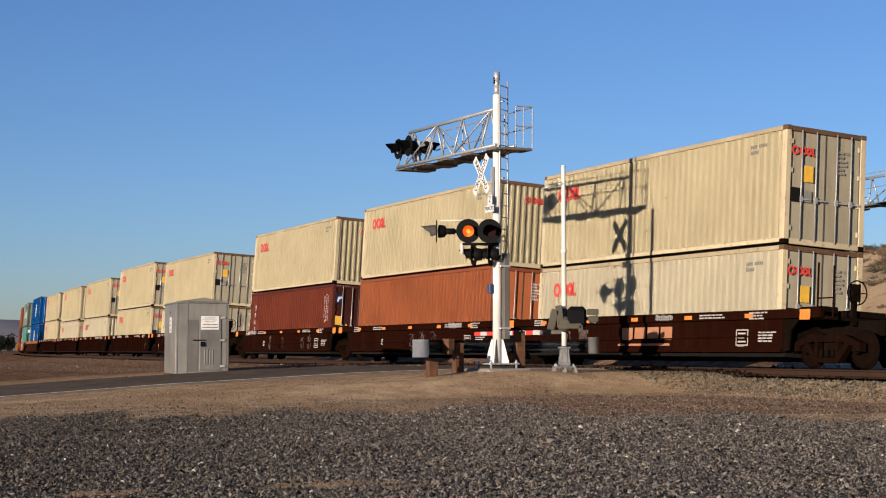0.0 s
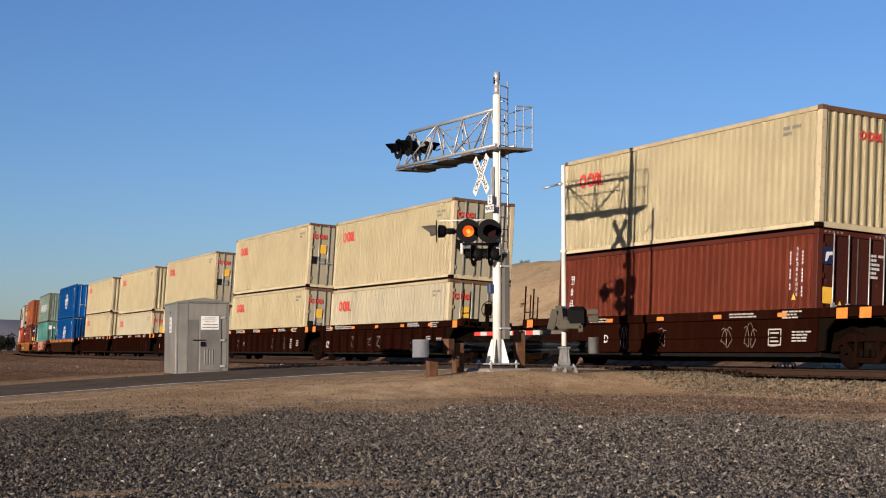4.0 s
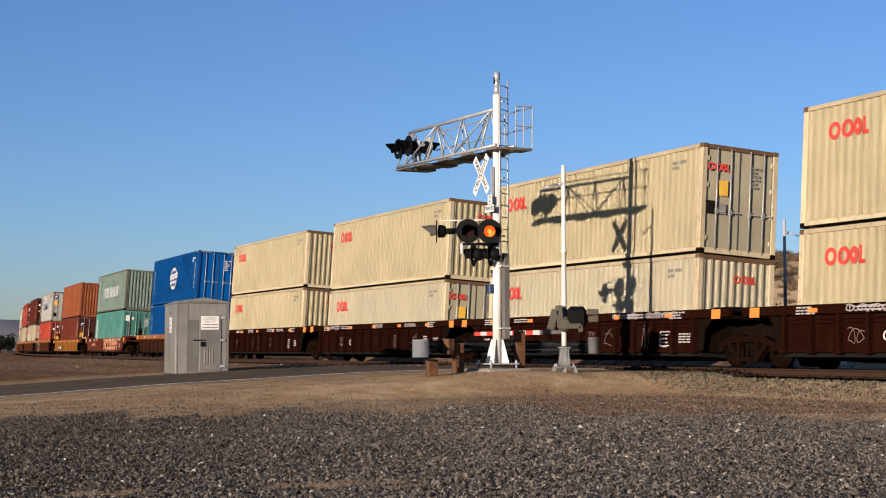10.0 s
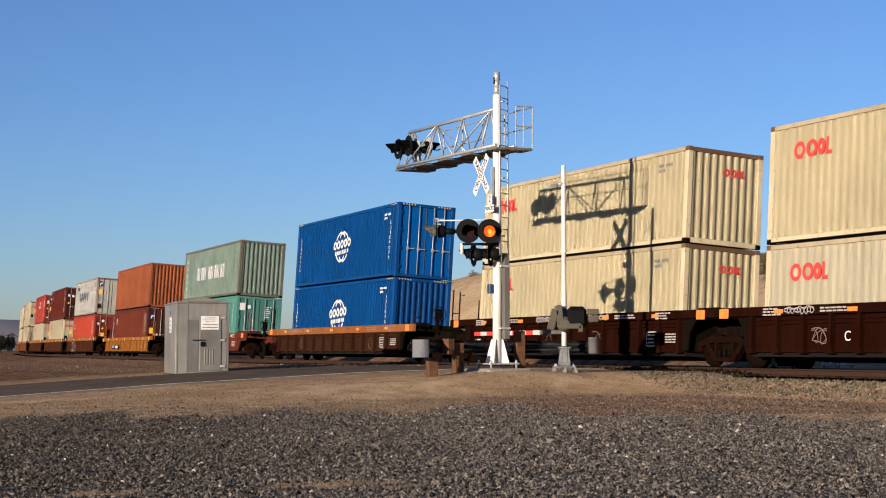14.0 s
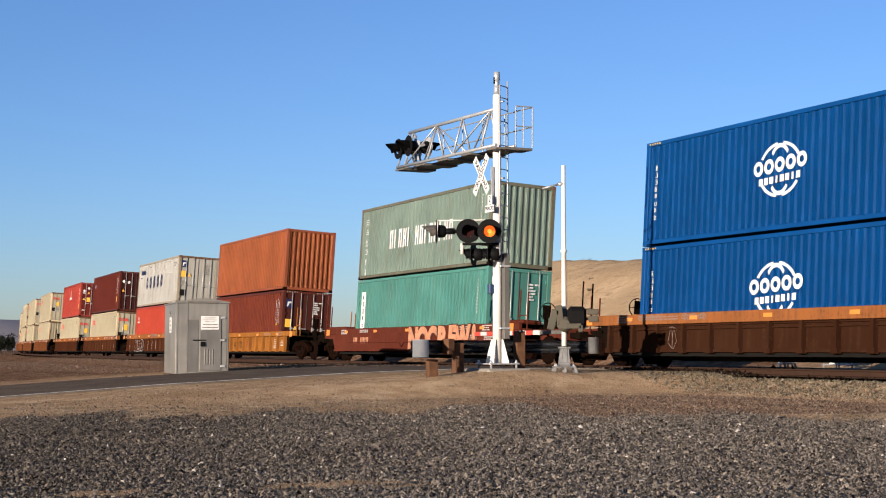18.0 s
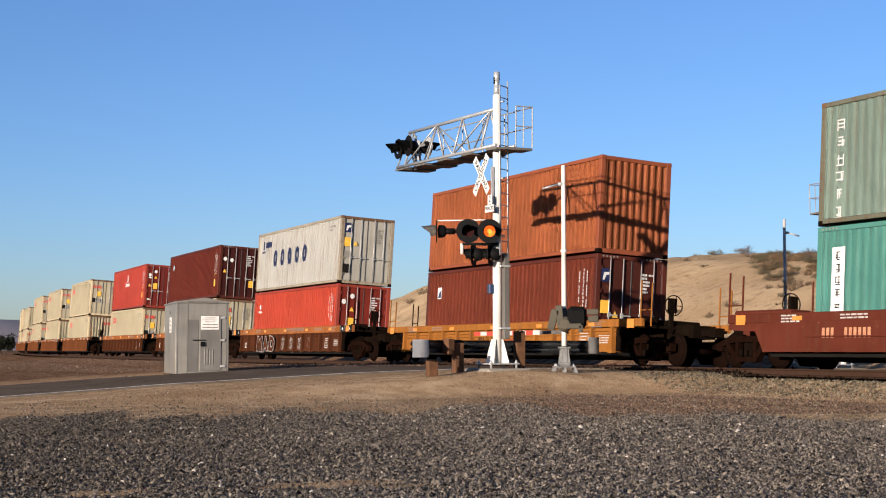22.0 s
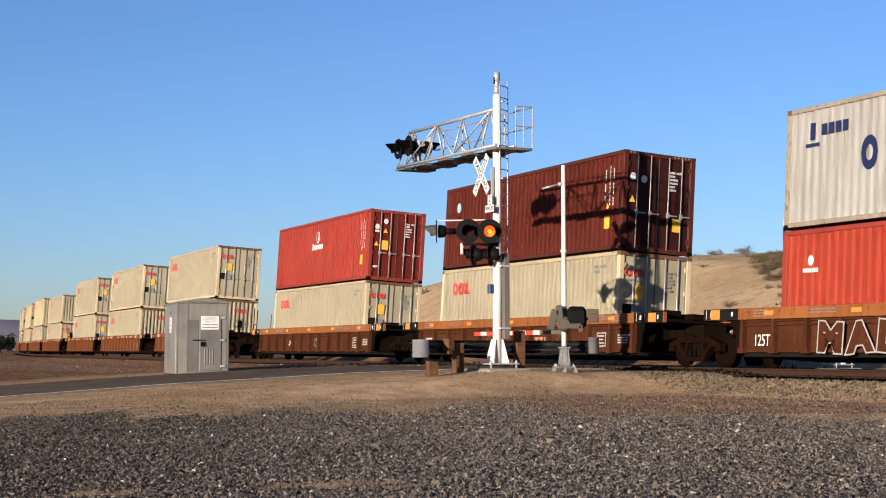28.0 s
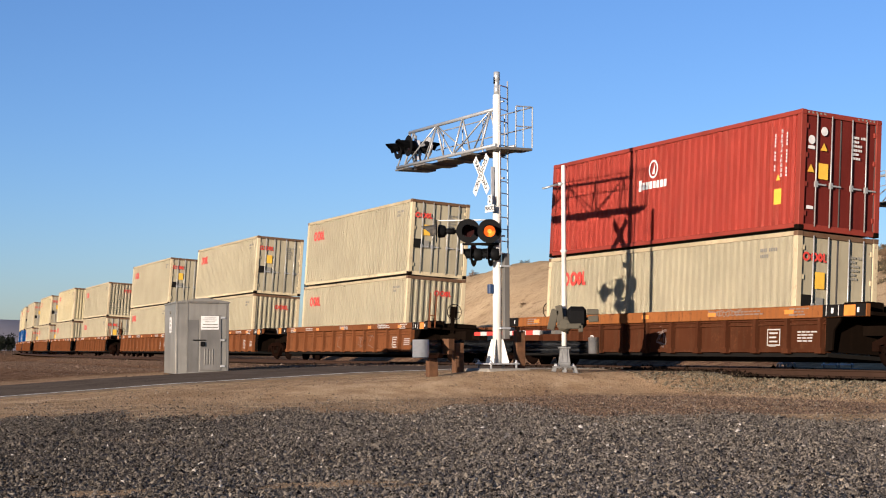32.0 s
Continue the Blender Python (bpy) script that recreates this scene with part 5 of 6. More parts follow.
def lamp_head(parent, m, flashing=None, backboard=0.31, hood_paint=None, board_paint=None):
    """A flashing light: can, round backboard, lens and hood; it faces -y of m."""
    f = part("flasher", shared("lampcan", lambda: lathe(bmesh.new(), [(0, 0.17), (0.02, 0.172), (0.16, 0.15), (0.22, 0.06)], (0, 0.05, 0), (0, 0.4, 0), 20)), BLACK, parent)
    f.matrix_basis = m
    part("backboard", shared(("backboard", backboard), lambda: ring_plate(0.155, backboard)), board_paint or BLACK, f)
    part("lens", shared("lens", lambda: lathe(bmesh.new(), [(0, 0.15), (0.012, 0.14), (0.02, 0.08), (0.022, 0.02)], (0, 0.05, 0), (0, -0.3, 0), 20)), LENS_BLACK if flashing is None else LAMP_ON, f, "unlit dark signal lens" if flashing is None else "glowing red signal lens")
    part("hood", shared("hood", hood_bm), hood_paint or BLACK, f)
    if flashing is not None:
        part("bulb", shared("bulb", lambda: lathe(bmesh.new(), [(0, 0.055), (0.004, 0.045), (0.006, 0.01)], (0, 0.028, 0), (0, -0.3, 0), 14)), BULB, f, "bright bulb spot behind the lens")
    if flashing is not None:
        for sgn in (-1, 1):
            bm = bmesh.new()
            n = 14
            pts = [(sgn * 0.152 * math.cos(a), 0.152 * math.sin(a)) for a in [math.pi * (i / n - 0.5) for i in range(n + 1)]]
            if sgn < 0:
                pts = pts[::-1]
            prism(bm, pts, 0.011, 0.017)
            leaf = part("shutter_leaf", bm, LENS_OFF, f, "dark red leaf added over the lens to imitate the lamp going out")
            SHUTTERS.append((leaf, sgn, flashing))
    return f


def mast_signal(at, turn, base_z, lit=False, dz=0.0):
    """The cantilever signal: white mast, ladder, walkway arm with lamps, crossbuck."""
    sig = tagged(new("cantilever_signal"), "white cantilever railway crossing signal mast with flashing lamps and ladder" if lit else "white cantilever crossing signal mast across the track, lamps unlit", "crossing signal", "crossing signals")
    sig.matrix_basis = pose(at[0], at[1], base_z, 0, 0, turn) @ Matrix.Diagonal((0.951, 0.951, 0.951, 1))
    # local: -x is the way the arm reaches, -y the approach side, z up from the base
    part("footing", boxes((-0.68, 0.68, -0.62, 0.62, -0.35, 0.0), bevel=0.05), CONCRETE, sig)
    part("base_plate", boxes((-0.43, 0.43, -0.43, 0.43, 0.10, 0.135), bevel=0.008), GALV, sig)
    for x in (-0.36, 0.36):
        for y in (-0.36, 0.36):
            part("bolt", shared("bolt", lambda: rods(((0, 0, 0.0), (0, 0, 0.21), 0.028), ((0, 0, 0.135), (0, 0, 0.165), 0.05))), GALV, sig).matrix_basis = pose(x, y, 0)
    part("mast", lathe(bmesh.new(), [(0, 0.120), (2.0, 0.115), (6.95, 0.103), (6.97, 0.08)], (0, 0, 0.135), (0, 0, 9), 24), WHITE_PAINT, sig)
    top = part("mast_top", lathe(bmesh.new(), [(0, 0.080), (0.20, 0.080), (0.21, 0.07), (0.38, 0.07), (0.39, 0.082), (0.60, 0.082), (0.61, 0.06)], (0, 0, 7.09), (0, 0, 9), 16), SILVER, sig)
    part("slot", boxes((-0.03, 0.03, -0.083, -0.07, 7.38, 7.56)), DARK, top)
    for i in range(4):
        m = Matrix.Rotation(math.pi / 2 * i + math.pi / 4, 4, "Z")
        g = bmesh.new()
        prism(g, [(0.11, 0.135), (0.31, 0.135), (0.31, 0.18), (0.16, 0.74), (0.11, 0.74)], -0.012, 0.012)
        part("gusset", g, WHITE_PAINT, sig).matrix_basis = m
    part("junction_box", boxes((-0.10, 0.05, -0.24, -0.12, 1.92, 2.16), bevel=0.01), NAVY_BOX, sig, "small blue box on the mast")
    part("cable_duct", boxes((0.06, 0.20, 0.10, 0.26, 0.75, 2.95), bevel=0.012), GREY_PAINT, sig, "grey steel duct")
    for z in (1.0, 2.6):
        part("clamp", boxes((-0.02, 0.22, -0.02, 0.28, z, z + 0.05), bevel=0.006), GALV, sig)
    # ladder
    lad = lit and part("ladder", rods(((0.33, -0.085, 2.9), (0.33, -0.085, 7.3), 0.021), ((0.10, 0.262, 1.4), (0.10, 0.262, 7.45), 0.021)), GALV, sig, "silver steel ladder")
    for i in range(15 if lit else 0):
        part("rung", shared("rung", lambda: rods(((0.33, -0.085, 0), (0.10, 0.262, 0), 0.014), n=6)), GALV, lad).matrix_basis = pose(0, 0, 2.95 + i * 0.31)
    for z in (3.4, 4.9, 6.9) if lit else ():
        part("bracket", rods(((0.0, 0.0, z), (0.225, 0.10, z), 0.024)), SILVER, lad)
    # arm: three chords, frames and diagonals; a walkway behind it
    B, T = 5.72 + dz, 6.74 + dz
    arm = part("arm", rods(((0.45, -0.25, B), (-6.0, -0.25, B), 0.045), ((0.45, 0.30, B), (-6.0, 0.30, B), 0.045), ((-0.05, 0.03, T), (-5.75, 0.03, T), 0.05)), SILVER, sig, "silver truss arm over the road")
    arm.matrix_basis = Matrix.Translation((0, 0, B)) @ pose(0, 0, 0, 0, 1.2, 0) @ Matrix.Translation((0, 0, -B))
    knots = [-0.45, -2.15, -3.85, -5.45]
    for x in knots:
        for y in (-0.25, 0.30):
            part("strut", rods(((x, 0.03, T), (x, y, B), 0.03)), SILVER, arm)
    for i, (x0, x1) in enumerate(zip(knots, knots[1:])):
        for y in (-0.25, 0.30):
            a, b = ((x0, 0.03, T), (x1, y, B)) if i % 2 == 0 else ((x0, y, B), (x1, 0.03, T))
            part("diagonal", rods((a, b, 0.022)), SILVER, arm)
    part("end_brace", rods(((-6.0, -0.25, B), (-6.0, 0.30, B), 0.045), ((-5.75, 0.03, T), (-6.0, -0.25, B), 0.025), ((-5.75, 0.03, T), (-6.0, 0.30, B), 0.025)), SILVER, arm)
    for i in range(22):
        part("grating", shared("grate", lambda: boxes((-0.125, 0.125, 0.02, 0.76, -0.025, 0.0), bevel=0.004)), GREY_PAINT, arm).matrix_basis = pose(0.36 - i * 0.3, 0, B - 0.03)
    for i in range(5):
        part("cross_beam", shared("xbeam", lambda: boxes((-0.30, 0.30, -0.28, 0.78, -0.05, 0.0), bevel=0.008)), GREY_PAINT, arm).matrix_basis = pose(0.2 - i * 1.5, 0, B - 0.05)
    for x in (0.48, -1.1, -2.4, -3.7, -5.0):
        part("rail_post", shared(("arm_post", dz), lambda: rods(((0, 0.78, B - 0.03), (0, 0.78, B + 1.04), 0.02), n=6)), SILVER, arm).matrix_basis = pose(x, 0, 0)
    for a, b in (((0.48, 0.78, 1.04), (-5.5, 0.78, 1.04)), ((0.48, 0.78, 0.52), (-5.5, 0.78, 0.52)), ((0.48, 0.3, 1.04), (0.48, 0.78, 1.04)), ((0.48, 0.3, 0.52), (0.48, 0.78, 0.52)), ((0.48, 0.3, 0), (0.48, 0.3, 1.04)), ((0.48, 0.52, 0), (0.48, 0.52, 1.04))):
        part("hand_rail", rods((Vector(a) + Vector((0, 0, B)), Vector(b) + Vector((0, 0, B)), 0.018), n=6), SILVER, arm)
    # lamps out on the arm
    for x in (-5.1, -5.85):
        for way in (0, 180):
            lamp_head(sig, pose(x, 0.03 + (-0.32 if way == 0 else 0.32), B + 0.66, 0, 0, way), None, 0.30, None, GALV if way else BLACK)
    part("lamp_bracket", rods(((-4.7, 0.03, B + 0.66), (-5.95, 0.03, B + 0.66), 0.04), ((-5.3, 0.03, B), (-5.3, 0.03, B + 1.0), 0.045)), SILVER, sig)
    # lamps on the mast
    part("lamp_bracket", rods(((0.30, -0.10, 3.18), (-0.10, -0.95, 3.18), 0.035), ((0, 0, 3.18), (0.1, -0.5, 3.18), 0.04)), BLACK, sig, "dark lamp bracket")
    part("lamp_bracket", rods(((-0.12, -0.95, 2.92), (-0.12, -0.95, 3.2), 0.045), ((-0.06, -0.75, 3.80), (-0.55, -1.45, 3.80), 0.016), ((0.2, -0.35, 3.80), (-0.06, -0.75, 3.80), 0.016)), WHITE_PAINT, sig)
    lamp_head(sig, pose(-0.06, -0.80, 3.52 if lit else 3.1, 0, 0, 63 if lit else -20), 0 if lit else None)
    lamp_head(sig, pose(0.36 if lit else 0.1, -0.40 if lit else -0.1, 3.50 if lit else 3.1, 0, 0, 63 if lit else 160), 1 if lit else None)
    if lit:
        lamp_head(sig, pose(-0.53, -1.48, 3.52, 0, 0, -27), None, 0.30, GREY_PAINT)
        part("lamp_arm", rods(((-0.46, -1.36, 3.52), (-0.31, -1.06, 3.52), 0.080), ((-0.31, -1.08, 3.52), (-0.20, -0.72, 3.52), 0.050)), BLACK, sig, "black arm of the side lamp")
    for x, y in ((-0.12, -0.62), (0.10, -0.24)) if lit else ():
        lamp_head(sig, pose(x, y, 2.92, 0, 0, -42), None)
    part("lamp_bracket", rods(((0.25, -0.12, 2.92), (-0.25, -0.75, 2.92), 0.04)), GREY_PAINT, sig)
    # crossbuck
    buck = part("crossbuck", boxes((0.04, 0.08, -0.20, -0.12, 4.1, 5.2)), GALV, sig, "white crossbuck with black words")
    for k, (words, ang) in enumerate((("RAILROAD", 50), ("CROSSING", -50))):
        m = pose(-0.43, -0.24 - 0.012 * k, 5.03, 0, ang, 0)
        part("blade", boxes((-0.61, 0.61, -0.004, 0.004, -0.115, 0.115)), WHITE_MARK if lit else GREY_WHITE, buck, "white crossbuck blade").matrix_basis = m
        t = link("words", text_mesh(words, 0.21), BLACK, buck)
        t.matrix_basis = m @ pose(0, -0.006, 0, 90, 0, 0)
        if not lit:
            link("words", t.data, BLACK, buck).matrix_basis = m @ pose(0, 0.006, 0, 90, 0, 180)
    sign = part("track_sign", boxes((-0.20, 0.30, -0.25, -0.242, 4.02, 4.20)), WHITE_MARK, sig, "white sign reading tracks")
    link("words", text_mesh("TRACKS", 0.13), BLACK, sign).matrix_basis = pose(0.05, -0.252, 4.11, 90, 0, 0)
    sign = part("number_sign", boxes((-0.04, 0.20, -0.25, -0.242, 4.22, 4.46)), WHITE_MARK, sig, "white sign with the number of tracks")
    link("words", text_mesh("2", 0.24), BLACK, sign).matrix_basis = pose(0.08, -0.252, 4.34, 90, 0, 0)
    return sig


GREY_WHITE = plain("shaded_white_sheeting", (0.21, 0.21, 0.205), 0.6)
NAVY_BOX = plain("blue_enamel", (0.018, 0.034, 0.075), 0.4)
mast_signal((MAST.x, MAST.y), ARM_TURN, EYE - 0.447, True)
mast_signal((13.98, 53.0), ARM_TURN + 180, grounded(13.98, 53.0) + 0.10, False, 0.12)


DULL2 = plain("weathered_casting", (0.185, 0.181, 0.169), 0.42, 0.6, 0.3)


def gate(at, base_z, turn, arm_len, size=0.964, pole_paint=None):
    """Crossing gate: machine on a galvanised base, tall white pole, striped arm lowered over the road."""
    g = tagged(new("crossing_gate"), "grey crossing gate machine with tall white pole and lowered striped arm", "crossing gate", "crossing gates")
    g.matrix_basis = pose(at[0], at[1], base_z, 0, 0, turn) @ Matrix.Diagonal((size, size, size, 1))
    base = part("base", boxes((-0.29, 0.29, -0.27, 0.27, 0.17, 0.205), bevel=0.008), DULL2, g)
    for x in (-0.25, 0.0, 0.25):
        for y in (-0.23, 0.23):
            leg = bmesh.new()
            prism(leg, [(x * 0.35 - 0.055, -0.15), (x * 0.35 + 0.055, -0.15), (0.03, 0.17), (-0.03, 0.17)], -0.03, 0.03)
            part("foot", leg, DULL2, base).matrix_basis = pose(x, y, 0)
    for y in (-0.26, 0.20):
        part("foot_beam", boxes((-0.40, 0.40, y, y + 0.06, -0.02, 0.04), bevel=0.006), GREY_PAINT, base)
    for x in (-0.22, 0.22):
        for y in (-0.21, 0.21):
            part("bolt", shared("gatebolt", lambda: rods(((0, 0, 0.19), (0, 0, 0.27), 0.018), ((0, 0, 0.205), (0, 0, 0.235), 0.032))), GALV, base).matrix_basis = pose(x, y, 0)
    ped = bmesh.new()
    prism(ped, [(-0.17, 0.205), (0.17, 0.205), (0.125, 0.30), (0.115, 0.70), (-0.115, 0.70), (-0.125, 0.30)], -0.11, 0.11)
    bmesh.ops.bevel(ped, geom=ped.edges[:], offset=0.02, segments=1, affect="EDGES")
    part("pedestal", ped, DULL2, g)
    for x in (-0.06, 0.06):
        part("pedestal_rib", boxes((x - 0.012, x + 0.012, -0.128, -0.108, 0.26, 0.66), bevel=0.004), DULL2, g)
    for z in (0.26, 0.66):
        part("collar", boxes((-0.155, 0.155, -0.14, 0.14, z, z + 0.045), bevel=0.008), DULL2, g)
    part("pole_sleeve", lathe(bmesh.new(), [(0, 0.075), (0.01, 0.082), (0.50, 0.082), (0.51, 0.075)], (0, 0, 1.18), (0, 0, 9), 16), GREY_PAINT, g, "grey steel sleeve of the pole")
    part("pole", lathe(bmesh.new(), [(0, 0.068), (0.6, 0.068), (2.42, 0.062), (2.43, 0.085), (2.49, 0.085), (2.50, 0.058), (4.68, 0.052), (4.70, 0.04)], (0, 0, 0.72), (0, 0, 9), 16), pole_paint or WHITE_PAINT, g)
    part("side_bracket", rods(((0.02, 0, 4.93), (-0.14, -0.02, 4.92), 0.05), ((-0.12, -0.02, 4.92), (-0.55, -0.05, 4.80), 0.026)), pole_paint or SILVER, g)
    mach = part("machine", boxes((0.07, 0.56, -0.30, 0.12, 1.17, 1.74), bevel=0.09), BLACK, g, "dark gate machine housing")
    part("lid", boxes((0.12, 0.50, -0.34, -0.28, 1.28, 1.64), bevel=0.02), BLACK, mach)
    part("hub", lathe(bmesh.new(), [(0, 0.20), (0.06, 0.20), (0.10, 0.13), (0.14, 0.12)], (0.0, -0.14, 1.28), (0.0, -2, 1.28), 18), OLIVE, mach)
    part("lever", boxes((0.02, 0.42, -0.36, -0.30, 1.16, 1.30), (0.34, 0.46, -0.36, -0.28, 1.08, 1.26), bevel=0.02), OLIVE, mach)
    for x, z, r, w, h in ((-0.30, 1.40, 14, 0.10, 0.27), (-0.13, 1.52, -6, 0.09, 0.25), (0.72, 1.60, 0, 0.15, 0.075), (0.74, 1.42, -4, 0.13, 0.085)):
        part("counterweight", boxes((-w, w, -0.045, 0.045, -h, h), bevel=0.02), OLIVE, mach, "olive grey counterweight plate").matrix_basis = pose(x, -0.2, z, 0, r, 0)
    part("weight_arm", boxes((0.5, 0.78, -0.18, -0.13, 1.38, 1.46), (-0.32, 0.1, -0.18, -0.13, 1.36, 1.46), bevel=0.01), OLIVE, mach)
    n = round(arm_len / 0.4)
    arm = part("gate_arm", boxes((-1.6, -0.1, 0.145, 0.195, 1.04, 1.14), bevel=0.01), GREY_PAINT, g, "lowered gate arm with red and white stripes")
    arm.matrix_basis = pose(0, 0, 0, 0, 0, ARM_TURN - turn + (180 if abs(turn) > 90 else 0))
    for i in range(n):
        h = 0.062 - 0.001 * i
        part("stripe", boxes((-1.6 - (i + 1) * 0.4, -1.6 - i * 0.4, 0.155, 0.185, 1.09 - h, 1.09 + h), bevel=0.004), ARM_WHITE if i % 2 == 0 else RED_MARK, arm, "white stripe" if i % 2 == 0 else "red stripe")
    return g


ARM_WHITE = plain("grimy_white_sheeting", (0.33, 0.33, 0.31), 0.5)
gate((3.016, 37.2), EYE - 0.60, 0, 4.0)
# the far pole's white is greyed to hold part of the train's shadow
gate((11.93, 52.0), grounded(11.93, 52.0) + 0.02, 180, 0.6, pole_paint=plain("half_shaded_pole_paint", (0.27, 0.26, 0.24), 0.6))


# ---- guardrail ----
BRIGHT_GALV = plain("shiny_galvanised", (0.4, 0.4, 0.393), 0.38, 0.35)
BEAM = plain("streaked_galvanised_beam", (0.11, 0.115, 0.12), 0.22, 0.75, 0.5)

def guardrail():
    g = tagged(new("guardrail"), "galvanised guardrail with rounded ends on wooden posts", "guardrail")
    # the beam bows behind the mast, on the road's side of it
    knots = [(-0.69, 34.7), (-0.27, 35.6), (0.43, 36.7), (1.34, 37.25), (2.5, 37.6), (3.70, 37.9)]
    tx = np.linspace(0, 5, 26)
    line = [Vector((float(np.interp(t, range(6), [k[0] for k in knots])), float(np.interp(t, range(6), [k[1] for k in knots])), 0)) for t in tx]
    prof = [(0.0, -0.155), (0.075, -0.10), (0.075, -0.05), (0.0, 0.0), (0.075, 0.05), (0.075, 0.10), (0.0, 0.155)]
    top = EYE + 0.08
    bm = bmesh.new()
    rows = []
    for i, p in enumerate(line):
        way = (line[min(i + 1, 25)] - line[max(i - 1, 0)]).normalized()
        off = Vector((-way.y, way.x, 0))
        rows.append([bm.verts.new((p.x + off.x * o, p.y + off.y * o, top + z)) for o, z in prof])
    for p, q in zip(rows, rows[1:]):
        for i in range(len(prof) - 1):
            bm.faces.new((p[i], p[i + 1], q[i + 1], q[i]))
    bmesh.ops.solidify(bm, geom=bm.faces[:], thickness=0.006)
    part("beam", bm, BEAM, g)
    for p, way, sgn in ((line[0], (line[1] - line[0]).normalized(), -1), (line[-1], (line[-1] - line[-2]).normalized(), 1)):
        off = Vector((-way.y, way.x, 0))
        e = bmesh.new()
        ring = []
        for k in range(15):
            t = math.pi * 1.25 * k / 14
            q = p - off * 0.19 + way * sgn * 0.19 * math.sin(t) + off * 0.19 * math.cos(t)
            ring.append([e.verts.new((q.x, q.y, top + (0.05 if sgn > 0 else -0.03) + z)) for z in (-0.22, 0.19)])
        for m, o in zip(ring, ring[1:]):
            e.faces.new((m[0], m[1], o[1], o[0])).smooth = True
        bmesh.ops.solidify(e, geom=e.faces[:], thickness=0.008)
        part("rounded_end", e, BRIGHT_GALV, g)
    for x, y, up in ((-0.26, 35.1, -0.22), (0.36, 36.3, 0.17), (1.89, 37.05, 0.47)):
        z = grounded(x, y)
        post = part("post", boxes((-0.12, 0.12, -0.10, 0.10, z - 0.2 - EYE, up), bevel=0.012), WOOD, g, "weathered wooden post")
        post.matrix_basis = pose(x, y, EYE, 0, 0, 24)
    block = part("spacer_block", boxes((-0.10, 0.10, -0.12, 0.12, -0.19, 0.19), bevel=0.012), WOOD, g, "pale wooden spacer block")
    block.matrix_basis = pose(0.13, 36.05, top, 0, 0, 40)
    return g


guardrail()
block_ = tagged(link("concrete_block", mesh_from(boxes((-0.17, 0.17, -0.10, 0.10, -0.12, 0.07), bevel=0.02)), CONCRETE), "small pale concrete block beside the rail", "concrete block")
block_.matrix_basis = pose(6.93, 37.5, RAIL - 0.12, 0, 0, 20)


# ---- signal bungalow ----
def bungalow():
    h = tagged(new("signal_bungalow"), "aluminium signal equipment shelter with a padlocked door", "equipment shelter")
    x, y = -7.89, 47.73
    h.matrix_basis = pose(x, y, grounded(x, y - 1.5) - 0.02, 0, 0, 16.5)
    W, D, H = 0.82, 1.6, 2.22
    part("plinth", boxes((-W + 0.02, W - 0.02, -D + 0.02, D - 0.02, -0.2, 0.03)), DARK, h)
    part("body", boxes((-W, W, -D, D, 0.03, H), bevel=0.012), ALU, h)
    r = bmesh.new()
    prism(r, [(-W - 0.03, H), (W + 0.03, H), (W + 0.03, H + 0.04), (0.05, H + 0.17), (-W - 0.03, H + 0.04)], -D - 0.05, D + 0.05)
    part("roof", r, ALU, h)
    part("roof_trim", boxes((-0.45, 0.50, -D - 0.065, -D - 0.05, H + 0.01, H + 0.05)), GREY_PAINT, h)
    for x0 in (-W + 0.03, -0.48, W - 0.10):
        part("seam", boxes((x0, x0 + 0.03, -D - 0.012, -D + 0.005, 0.05, H - 0.02)), ALU, h)
    part("front_sheet", boxes((-0.44, -0.12, -D - 0.008, -D + 0.002, 0.10, 1.70), bevel=0.003), ALU_DULL, h, "dull bluish aluminium sheet")
    door = part("door", boxes((-0.08, 0.58, -D - 0.03, -D + 0.01, 0.14, 1.84), bevel=0.012), ALU_DULL, h)
    for i in range(4):
        part("vent_slat", boxes((0.06 + i * 0.08, 0.10 + i * 0.08, -D - 0.045, -D - 0.025, 0.32, 0.80), bevel=0.006), ALU, door)
    part("latch", boxes((-0.30, 0.10, -D - 0.06, -D - 0.03, 1.06, 1.09), bevel=0.006), BLACK, door)
    part("padlock", boxes((-0.06, 0.08, -D - 0.08, -D - 0.03, 0.88, 1.02), bevel=0.01), BLACK, door, "black padlock")
    for z in (0.24, 1.04, 1.74):
        part("hinge", boxes((0.56, 0.70, -D - 0.05, -D - 0.015, z, z + 0.06), bevel=0.006), GALV, door)
    sign = part("sign", boxes((-0.05, 0.50, -D - 0.040, -D - 0.031, 1.40, 1.82)), WHITE_MARK, door, "white notice with lines of writing")
    part("lettering", mark_bars([(0.06, 0.40, 1.75, 1.77), (0.02, 0.44, 1.69, 1.71), (0.07, 0.38, 1.63, 1.65), (0.0, 0.46, 1.54, 1.575), (-0.02, 0.48, 1.45, 1.485)], -D - 0.0405), GREY_MARK, sign)
    side = part("sign", boxes((-W - 0.012, -W - 0.002, -0.45, 0.05, 1.32, 1.80)), WHITE_MARK, h, "white notice on the side")
    for z in (1.36, 1.5, 1.64):
        part("lettering", boxes((-W - 0.015, -W - 0.011, -0.3, -0.1, z, z + 0.09)), GREY_MARK, side)
    part("vent", boxes((-W - 0.03, -W, -0.15, 0.1, 1.92, 2.0), bevel=0.008), ALU, h)
    return h


bungalow()


